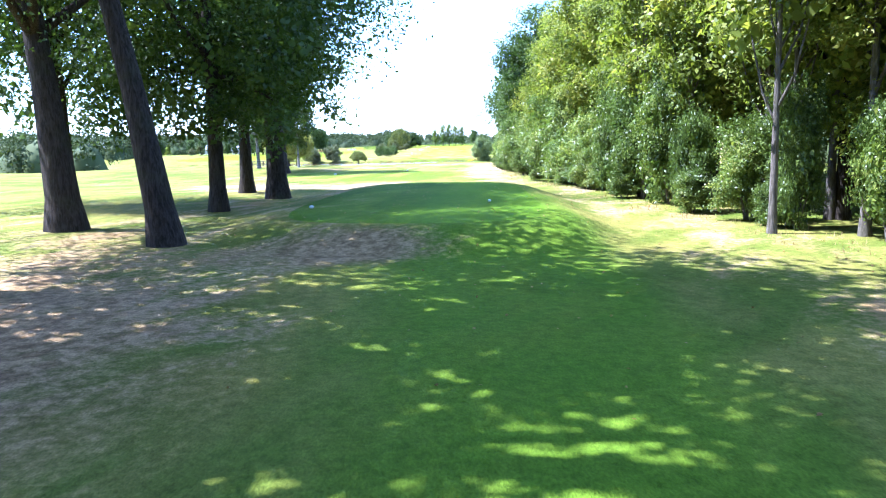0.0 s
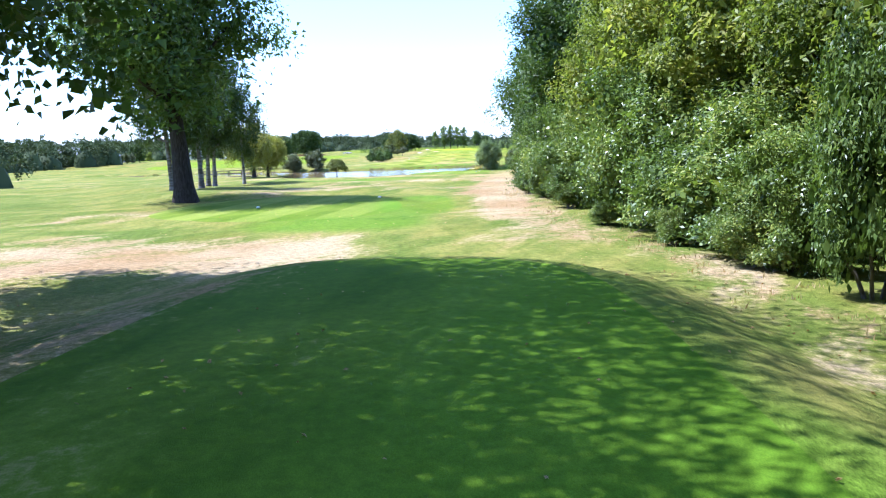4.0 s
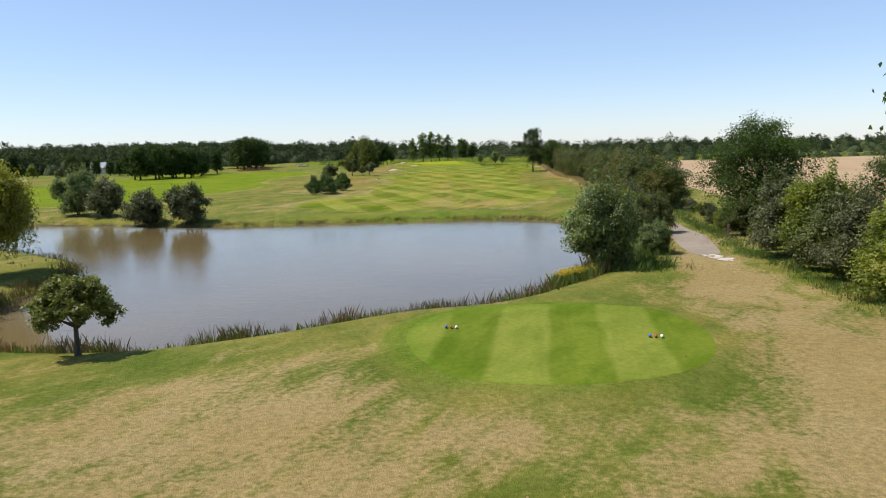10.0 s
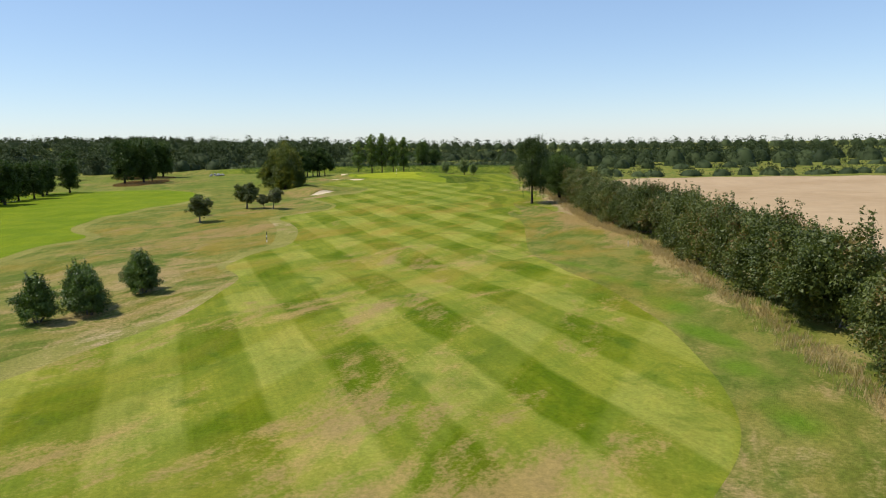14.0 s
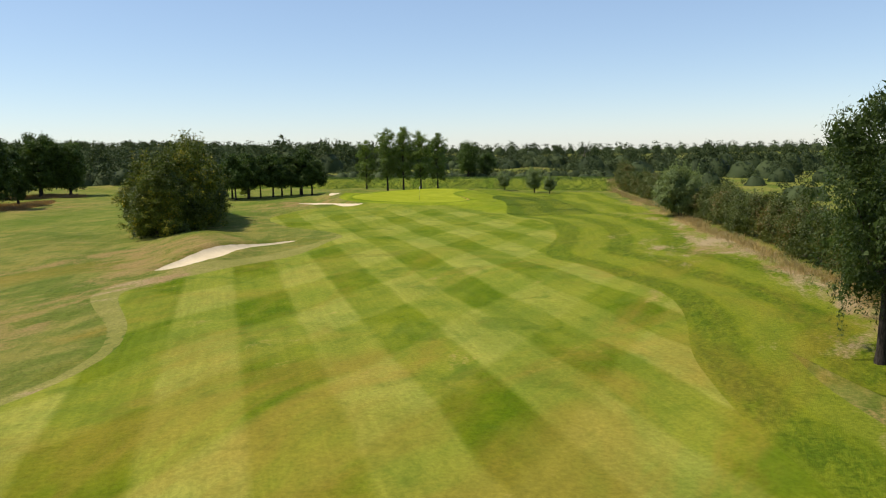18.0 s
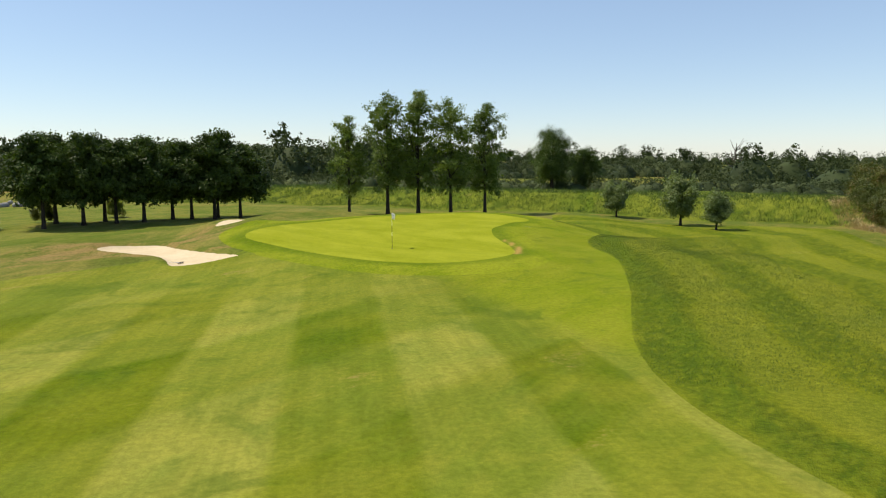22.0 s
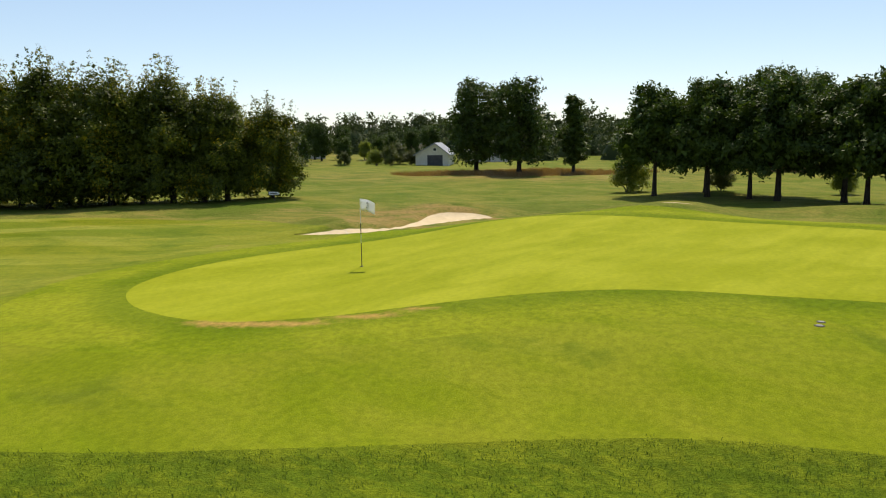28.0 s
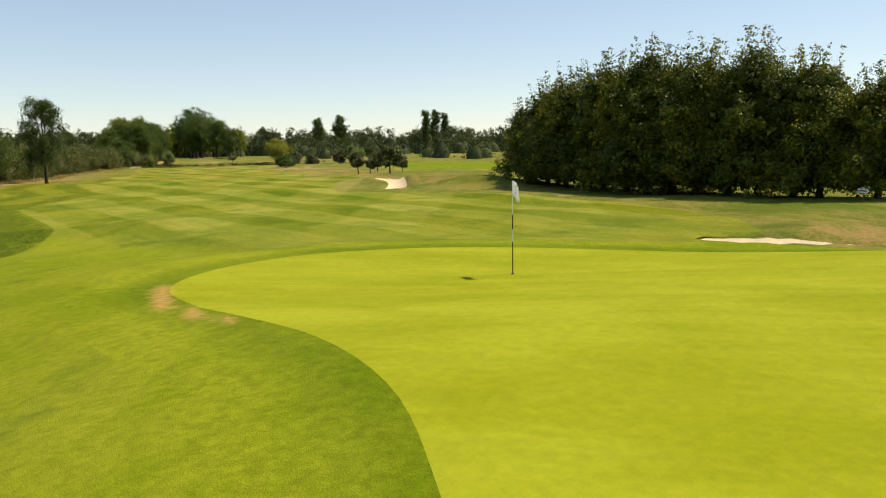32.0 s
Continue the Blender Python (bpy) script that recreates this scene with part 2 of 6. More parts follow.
    if use_soil:
        # past the pond the parched grass is browner
        along = n.new("ShaderNodeSeparateXYZ")
        l.new(p, along.inputs[0])
        straw_mix = n_mix(n, l, n_range(n, l, along.outputs["Y"], 76.0, 98.0, 0.0, 0.75), straw_mix, (0.300, 0.222, 0.092))
        straw_mix = n_mix(n, l, n_range(n, l, along.outputs["Y"], 200.0, 245.0, 0.0, 0.65), straw_mix, (0.235, 0.150, 0.050))
    col = n_mix(n, l, n_math(n, l, "MULTIPLY", dry, 0.7 if near_green else 0.9), col, straw_mix)
    if use_soil:
        e = n_math(n, l, "ADD", n_math(n, l, "MULTIPLY", n_attr(n, "soil"), 0.8), n_math(n, l, "ADD", n_math(n, l, "MULTIPLY", mid, 0.45), n_math(n, l, "MULTIPLY", small, 0.3)))
        earth = n_mix(n, l, n_range(n, l, n_noise(n, l, p, 3.0, 5, 0.7), 0.35, 0.65), (0.175, 0.105, 0.055), (0.35, 0.235, 0.125))
        col = n_mix(n, l, n_range(n, l, e, 0.62, 0.86, 0.0, 0.85), col, earth)
    if worn:
        bare = n_math(n, l, "ADD", n_attr(n, "worn"), n_math(n, l, "MULTIPLY", n_math(n, l, "SUBTRACT", n_noise(n, l, p, 4.5, 5, 0.7), 0.5), 0.6))
        col = n_mix(n, l, n_range(n, l, bare, 0.35, 0.75, 0.0, 0.85), col, (0.40, 0.245, 0.075))
    col = n_mix(n, l, 1.0, col, n_mix(n, l, n_range(n, l, small, 0.25, 0.75), tuple(1 - grain * c for c in (0.26, 0.24, 0.28)), tuple(1 + grain * c for c in (0.24, 0.22, 0.2))), "MULTIPLY")
    col = n_mix(n, l, 1.0, col, n_mix(n, l, n_range(n, l, blades, 0.25, 0.75), tuple(1 - grain * c for c in (0.28, 0.26, 0.3)), tuple(1 + grain * c for c in (0.24, 0.22, 0.2))), "MULTIPLY")
    l.new(col, b.inputs["Base Color"])
    n_bump(n, l, b, n_math(n, l, "ADD", blades, n_math(n, l, "MULTIPLY", small, 0.8)), bump, 0.05)
    return m


FW_STRIPES = ((0.958, 0.287, 3.0, 0.805, 0.27), (0.90, -0.44, 4.4, 0.3, 0.14))
M_ROUGH = turf("rough_grass", (0.200, 0.182, 0.042), (0.095, 0.125, 0.018), -0.005, fine=38, bump=0.7, use_soil=True, clover=0.5, wash=0.58, streak=(-0.25, 0.09))
M_FAIRWAY = turf("fairway_grass", (0.192, 0.190, 0.010), (0.108, 0.140, 0.004), -0.035, FW_STRIPES, fine=70, bump=0.4, patch=0.09, grain=0.75, straw=(0.335, 0.225, 0.085), clover=0.5, wash=0.5, blanch=True, fade=(336, 354), streak=(-0.29, 0.10), near_green=((0.146, 0.188, 0.006), (0.212, 0.230, 0.016)))
M_NEXT = turf("next_fairway_grass", (0.160, 0.200, 0.008), (0.112, 0.162, 0.005), -0.12, fine=60, bump=0.3, streak=(0.2, 0.08))
M_MOWN = turf("mown_rough_grass", (0.175, 0.192, 0.012), (0.110, 0.145, 0.008), -0.05, fine=34, bump=0.9, clover=0.3, wash=0.35, rim=(2.35, 0.75), streak=(0.1, 0.08))
M_SEMI = turf("semi_rough_grass", (0.235, 0.210, 0.060), (0.175, 0.170, 0.040), -0.02, fine=55, bump=0.4)
M_APRON = turf("apron_grass", (0.226, 0.248, 0.015), (0.146, 0.190, 0.006), -0.16, fine=80, bump=0.45, grain=0.9, collar=0.32, worn=True, streak=(-0.3, 0.06))
M_GREEN = turf("green_grass", (0.278, 0.292, 0.020), (0.218, 0.238, 0.010), -0.25, ((0.5, 0.86, 1.6, 0.0, 0.03),), fine=130, bump=0.08, patch=0.12, grain=0.4, lay=-1.0, streak=(-1.05, 0.04), worn=True)
M_TEE = turf("tee_grass", (0.150, 0.180, 0.018), (0.094, 0.136, 0.008), -0.2, ((1.0, -0.15, 1.7, 0.1, 0.16),), blanch=True, fine=110, bump=0.15, grain=0.6, streak=(0.15, 0.06))
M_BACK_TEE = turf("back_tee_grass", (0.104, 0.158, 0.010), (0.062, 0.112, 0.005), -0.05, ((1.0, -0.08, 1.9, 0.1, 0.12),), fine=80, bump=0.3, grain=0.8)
M_BANK = turf("bank_grass", (0.170, 0.190, 0.022), (0.080, 0.115, 0.011), -0.05, fine=18, bump=1.0)


def plain(name, c0, c1, scale, rough=0.8, spec=0.3, bump=0.0, bscale=None, metal=0.0):
    m, n, l, b = mat_base(name, rough, spec)
    p = n_coord(n)
    f = n_noise(n, l, p, scale, 5, 0.6, 0.3)
    g = n_noise(n, l, p, scale * 9, 3, 0.6)
    col = n_mix(n, l, n_range(n, l, f, 0.3, 0.7), c0, c1)
    col = n_mix(n, l, 1.0, col, n_mix(n, l, g, (0.82, 0.82, 0.82), (1.15, 1.15, 1.15)), "MULTIPLY")
    l.new(col, b.inputs["Base Color"])
    b.inputs["Metallic"].default_value = metal
    if bump:
        n_bump(n, l, b, n_noise(n, l, p, bscale or scale * 6, 4, 0.65), bump, 0.03)
    return m


M_SAND = plain("bunker_sand", (0.62, 0.50, 0.325), (0.54, 0.43, 0.27), 0.6, 0.95, 0.1, 0.25, 10)
M_FIELD = plain("stubble_field", (0.40, 0.285, 0.165), (0.34, 0.235, 0.13), 0.06, 0.95, 0.05, 0.5, 3)
M_PATH = plain("gravel_path", (0.30, 0.25, 0.19), (0.24, 0.20, 0.145), 0.5, 0.95, 0.1, 0.5, 30)
M_WHITE = plain("white_paint", (0.8, 0.8, 0.79), (0.72, 0.72, 0.7), 3.0, 0.5, 0.4)
M_CLOTH = plain("flag_cloth", (0.82, 0.82, 0.81), (0.76, 0.76, 0.75), 6.0, 0.8, 0.2)
ct = M_CLOTH.node_tree
glow_through = ct.nodes.new("ShaderNodeBsdfTranslucent")
glow_through.inputs["Color"].default_value = (0.85, 0.85, 0.83, 1)
blend = ct.nodes.new("ShaderNodeMixShader")
blend.inputs[0].default_value = 0.5
ct.links.new(ct.nodes["Principled BSDF"].outputs[0], blend.inputs[1])
ct.links.new(glow_through.outputs[0], blend.inputs[2])
ct.links.new(blend.outputs[0], ct.nodes["Material Output"].inputs["Surface"])
M_BLACK = plain("black_paint", (0.02, 0.02, 0.022), (0.035, 0.035, 0.035), 3.0, 0.5, 0.4)
M_WOOD = plain("weathered_wood", (0.22, 0.17, 0.12), (0.13, 0.10, 0.07), 4.0, 0.85, 0.2, 0.3, 30)
M_STONE = plain("grey_stone", (0.30, 0.29, 0.27), (0.20, 0.19, 0.18), 3.0, 0.85, 0.2, 0.4, 20)


def bark(name, c0, c1, pale=None):
    m, n, l, b = mat_base(name, 0.92, 0.15)
    p = n_coord(n)
    s = n_stretch(n, l, p, (1.0, 1.0, 0.16))
    r = n_noise(n, l, s, 16, 5, 0.7, 0.6)
    col = n_mix(n, l, n_range(n, l, r, 0.35, 0.65), c0, c1)
    col = n_mix(n, l, n_range(n, l, n_noise(n, l, p, 1.3, 3), 0.5, 0.75, 0, 0.45), col, (0.055, 0.062, 0.028))
    if pale:
        band = n_noise(n, l, n_stretch(n, l, p, (0.6, 0.6, 4.0)), 2.2, 4, 0.6)
        col = n_mix(n, l, n_range(n, l, band, 0.42, 0.56), col, pale)
    l.new(col, b.inputs["Base Color"])
    n_bump(n, l, b, r, 0.9, 0.06)
    return m


M_BARK = bark("oak_bark", (0.022, 0.017, 0.013), (0.064, 0.051, 0.039))
M_BARK_PALE = bark("birch_bark", (0.09, 0.075, 0.06), (0.16, 0.14, 0.12), (0.24, 0.22, 0.20))
M_BARK_GREY = bark("grey_bark", (0.08, 0.068, 0.055), (0.18, 0.155, 0.13))


def leafage(name, dark, light, odd=None, odd_share=0.12, rough=0.5, spec=0.35, through=0.32, scale=0.35):
    """Leaves: each has its own green; whole boughs differ; light comes through them."""
    m, n, l, b = mat_base(name, rough, spec)
    g = n.new("ShaderNodeNewGeometry")
    rnd = g.outputs["Random Per Island"]
    bough = n_noise(n, l, g.outputs["Position"], scale, 3, 0.6)
    f = n_math(n, l, "ADD", n_math(n, l, "MULTIPLY", rnd, 0.6), n_math(n, l, "MULTIPLY", n_range(n, l, bough, 0.3, 0.7), 0.4))
    col = n_mix(n, l, f, dark, light)
    if odd:
        q = n_math(n, l, "MULTIPLY", n_range(n, l, bough, 0.48, 0.62), n_math(n, l, "GREATER_THAN", rnd, 1 - odd_share))
        col = n_mix(n, l, q, col, odd)
    info = n.new("ShaderNodeObjectInfo")
    col = n_mix(n, l, 1.0, col, n_mix(n, l, info.outputs["Random"], (0.84, 0.86, 0.8), (1.16, 1.12, 1.1)), "MULTIPLY")
    l.new(col, b.inputs["Base Color"])
    tr = n.new("ShaderNodeBsdfTranslucent")
    l.new(n_mix(n, l, 1.0, col, (1.25, 1.35, 0.6), "MULTIPLY"), tr.inputs["Color"])
    mx = n.new("ShaderNodeMixShader")
    mx.inputs[0].default_value = through
    l.new(b.outputs[0], mx.inputs[1])
    l.new(tr.outputs[0], mx.inputs[2])
    l.new(mx.outputs[0], n["Material Output"].inputs["Surface"])
    return m


L_OAK = leafage("oak_leaves", (0.028, 0.054, 0.011), (0.105, 0.155, 0.027), None, 0, 0.5, 0.25, 0.34)
L_WOOD = leafage("wood_leaves", (0.050, 0.080, 0.012), (0.310, 0.345, 0.055), (0.32, 0.31, 0.065), 0.4, 0.5, 0.28, 0.44)
L_LAUREL = leafage("laurel_leaves", (0.030, 0.060, 0.012), (0.200, 0.270, 0.052), (0.28, 0.31, 0.07), 0.3, 0.38, 0.42, 0.32)
L_EVER = leafage("evergreen_leaves", (0.022, 0.050, 0.009), (0.135, 0.195, 0.034), None, 0, 0.42, 0.3, 0.24)
L_BIRCH = leafage("birch_leaves", (0.026, 0.048, 0.010), (0.095, 0.130, 0.030), None, 0, 0.5, 0.2, 0.30)
L_WILLOW = leafage("willow_leaves", (0.15, 0.155, 0.022), (0.30, 0.29, 0.045), None, 0, 0.5, 0.3, 0.38)
L_OLIVE = leafage("olive_leaves", (0.042, 0.056, 0.013), (0.140, 0.158, 0.036), None, 0, 0.5, 0.35, 0.25)
L_GREY = leafage("sallow_leaves", (0.050, 0.058, 0.022), (0.150, 0.162, 0.062), None, 0, 0.5, 0.35, 0.25)
L_APPLE = leafage("apple_leaves", (0.11, 0.125, 0.022), (0.26, 0.265, 0.06))
L_MAPLE = leafage("maple_leaves", (0.018, 0.036, 0.008), (0.080, 0.122, 0.020), None, 0, 0.55, 0.16, 0.22)
L_POPLAR = leafage("poplar_leaves", (0.042, 0.078, 0.013), (0.200, 0.262, 0.055), None, 0, 0.5, 0.2, 0.34)
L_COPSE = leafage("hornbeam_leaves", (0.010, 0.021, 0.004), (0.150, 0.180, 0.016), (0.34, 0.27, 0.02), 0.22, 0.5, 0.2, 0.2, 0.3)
L_HEDGE = leafage("hedge_leaves", (0.034, 0.052, 0.011), (0.140, 0.162, 0.030), (0.20, 0.125, 0.045), 0.28, 0.5, 0.3, 0.22, 0.3)
L_FAR = leafage("far_leaves", (0.026, 0.040, 0.016), (0.088, 0.112, 0.042), None, 0, 0.7, 0.1, 0.12, 0.06)
L_SILVER = leafage("whitebeam_leaves", (0.048, 0.078, 0.022), (0.260, 0.315, 0.120), None, 0, 0.5, 0.25, 0.28)
L_REED = leafage("reed_blades", (0.075, 0.052, 0.024), (0.210, 0.150, 0.072), (0.20, 0.11, 0.055), 0.5)
L_BLOOM = leafage("goldenrod_flowers", (0.45, 0.33, 0.02), (0.60, 0.46, 0.04))
L_STRAW = leafage("dry_grass_blades", (0.33, 0.235, 0.10), (0.50, 0.38, 0.19))
L_RUST = leafage("rusty_grass_blades", (0.22, 0.115, 0.045), (0.38, 0.225, 0.10))
L_WEED = leafage("weed_leaves", (0.060, 0.102, 0.018), (0.155, 0.215, 0.040))

m, n, l, b = mat_base("pond_water", 0.09, 0.32)
p = n_coord(n)
l.new(n_mix(n, l, n_range(n, l, n_noise(n, l, p, 0.06, 4), 0.3, 0.7), (0.172, 0.124, 0.052), (0.132, 0.098, 0.042)), b.inputs["Base Color"])
n_bump(n, l, b, n_math(n, l, "ADD", n_noise(n, l, n_stretch(n, l, p, (1.0, 1.8, 1.0), 0.3), 3.2, 3, 0.55), n_math(n, l, "MULTIPLY", n_noise(n, l, p, 0.9, 2), 0.8)), 0.17, 0.05)
M_WATER = m

# ---- the lie of the land ----
def outline(points, per=7):
    """A smooth closed line through a few corners."""
    p = np.array(points, dtype=float)
    out = []
    for i in range(len(p)):
        a, b_, c, d = p[i - 1], p[i], p[(i + 1) % len(p)], p[(i + 2) % len(p)]
        for s in np.arange(per) / per:
            out.append(0.5 * (2 * b_ + (c - a) * s + (2 * a - 5 * b_ + 4 * c - d) * s * s + (3 * b_ - a - 3 * c + d) * s ** 3))
    return np.array(out)


def inside_by(poly, X, Y, reach=12.0):
    """Signed distance in metres to a closed line, below zero inside; no finer than reach far off."""
    X, Y = np.asarray(X, float), np.asarray(Y, float)
    out = np.full(X.shape, reach)
    near = (X > poly[:, 0].min() - reach) & (X < poly[:, 0].max() + reach) & (Y > poly[:, 1].min() - reach) & (Y < poly[:, 1].max() + reach)
    x, y = X[near], Y[near]
    best = np.full(x.shape, 1e9)
    odd = np.zeros(x.shape, bool)
    for (ax, ay), (bx, by) in zip(poly, np.roll(poly, -1, axis=0)):
        dx, dy = bx - ax, by - ay
        t = np.clip(((x - ax) * dx + (y - ay) * dy) / max(dx * dx + dy * dy, 1e-9), 0, 1)
        best = np.minimum(best, (x - ax - t * dx) ** 2 + (y - ay - t * dy) ** 2)
        if ay != by:
            odd ^= ((ay > y) != (by > y)) & (x < ax + (y - ay) * dx / dy)
    out[near] = np.minimum(np.sqrt(best), reach) * np.where(odd, -1, 1)
    return out


TEE_BACK = outline([(-2.6, 17.2), (1.0, 15.4), (4.4, 16.4), (5.0, 24.0), (4.6, 33.0), (1.5, 35.2), (-1.9, 33.8), (-3.2, 24.0)])
TEE_MID = outline([(-3.2, 47.35), (-1.5, 48.3), (-0.6, 50.4), (-0.5, 53.0), (-1.3, 57.0), (-3.2, 60.5), (-8.0, 61.5), (-11.5, 58.0), (-11.8, 51.5), (-8.6, 48.2), (-5.4, 47.2)])
TEE_FRONT = outline([(-3.3, 115.2), (-2.1, 111.0), (1.0, 109.8), (4.6, 110.9), (6.2, 114.4), (5.4, 118.2), (1.5, 119.4), (-1.9, 118.3)])
POND = outline([(-19.5, 119.0), (-14.0, 117.6), (-9.2, 119.0), (-4.2, 122.4), (0.0, 123.6), (3.2, 127.0), (6.0, 132.0), (8.6, 141.0),
                (9.6, 150.0), (9.8, 157.0), (7.0, 161.2), (0.5, 163.3), (-12.5, 163.2), (-23.5, 163.0), (-38.0, 168.0), (-58.0, 172.0),
                (-72.0, 165.0), (-60.0, 157.0), (-41.0, 151.5), (-27.3, 141.8), (-23.5, 134.0), (-22.4, 125.0)])
GREEN = outline([(0.3, 355.0), (4.3, 353.9), (7.2, 355.2), (8.8, 357.8), (8.5, 360.4), (7.8, 362.4), (7.1, 364.8), (6.85, 367.6), (7.2, 370.0), (7.9, 372.8),
                 (9.1, 374.8), (8.4, 377.6), (4.7, 381.6), (-1.2, 380.2), (-5.5, 375.0), (-8.6, 368.5), (-9.3, 363.3), (-5.2, 359.4)])
APRON = outline([(-1.0, 352.8), (4.0, 350.8), (9.4, 352.8), (11.0, 357.6), (10.2, 362.0), (9.1, 366.0), (8.9, 369.8), (9.9, 372.4),
                 (11.3, 376.0), (10.4, 381.0), (5.0, 385.0), (-2.5, 383.5), (-7.6, 378.0), (-11.2, 370.0), (-11.6, 364.3), (-7.0, 357.8)])
FAIRWAY = outline([(-6.0, 169.6), (3.6, 171.8), (9.0, 176.6), (12.8, 183.5), (14.8, 198.0), (13.4, 212.0), (12.8, 224.0), (14.6, 236.0),
                   (16.2, 249.0), (14.9, 262.0), (15.2, 272.0), (17.6, 283.0), (15.4, 296.0), (13.4, 303.0), (15.9, 313.0), (16.8, 325.0),
                   (13.6, 337.0), (14.3, 350.0), (14.6, 359.0), (13.3, 367.0), (14.6, 375.0), (13.0, 378.5), (9.6, 376.0), (7.6, 366.0),
                   (7.6, 358.0), (5.0, 354.0), (0.0, 355.0), (-6.0, 359.0), (-14.6, 349.0), (-17.0, 340.0), (-13.0, 327.0), (-5.2, 318.0),
                   (-5.0, 312.5), (-7.2, 302.0), (-10.4, 295.0), (-13.6, 288.0), (-9.6, 279.0), (-8.6, 273.0), (-11.8, 264.0), (-15.0, 259.0),
                   (-11.0, 246.0), (-10.2, 234.0), (-12.7, 226.0), (-13.4, 219.0), (-11.2, 213.0), (-11.9, 201.0), (-15.2, 192.6), (-18.4, 182.0),
                   (-17.4, 174.5), (-12.0, 170.6)])
NEXT_FAIRWAY = outline([(-39.1, 211.0), (-36.7, 220.0), (-35.6, 235.0), (-34.2, 243.0), (-39.5, 252.0), (-40.0, 269.0), (-36.0, 290.0), (-39.0, 312.0),
                        (-58.0, 330.0), (-84.0, 310.0), (-90.0, 250.0), (-75.0, 200.0), (-50.0, 190.0)])
SIDE_GREEN = outline([(-44.0, 96.0), (-30.0, 92.0), (-24.0, 99.0), (-30.0, 108.0), (-46.0, 110.0)])
TRAPS = [outline([(-9.1, 353.5), (-7.4, 355.4), (-6.9, 357.1), (-9.4, 358.6), (-12.6, 360.6), (-15.0, 362.5), (-17.4, 361.6), (-17.3, 358.9),
                  (-14.6, 358.2), (-12.4, 357.5), (-11.2, 356.0)], 5),
         outline([(-13.9, 368.4), (-12.4, 369.2), (-12.3, 372.0), (-13.3, 372.7), (-14.3, 370.6)], 5),
         outline([(-8.4, 313.9), (-9.6, 314.4), (-11.8, 311.4), (-13.4, 306.0), (-15.0, 299.0), (-15.0, 295.6), (-13.4, 295.4), (-12.0, 299.6), (-11.2, 307.0)], 5)]
PATHWAY = outline([(12.6, 133.5), (14.2, 134.0), (15.6, 139.5), (16.6, 146.0), (17.6, 153.0), (16.2, 153.5), (15.0, 146.5), (13.4, 139.5)])
FIELD = outline([(33.0, 160.0), (36.0, 220.0), (41.0, 290.0), (60.0, 338.0), (120.0, 330.0), (260.0, 300.0), (330.0, 180.0), (200.0, 60.0), (60.0, 90.0)])

GY = np.arange(-60, 520, 1.0)
GZ = np.interp(GY, [-60, 0, 20, 60, 82, 100, 114, 140, 165, 200, 215, 245, 270, 300, 340, 360, 400, 520],
               [0.0, 0.0, 0.1, 0.15, 0.12, -0.4, -0.85, -1.15, -1.05, -0.75, -1.0, -1.0, -0.6, -0.55, -0.5, -0.42, -0.4, -0.4])
GZ = np.convolve(np.pad(GZ, 7, mode="edge"), np.ones(15) / 15, mode="valid")


def hump(X, Y, x, y, rx, ry, h, turn=0.0):
    c, s = math.cos(turn), math.sin(turn)
    u, v = (X - x) * c + (Y - y) * s, -(X - x) * s + (Y - y) * c
    return h * np.exp(-(u / rx) ** 2 - (v / ry) ** 2)


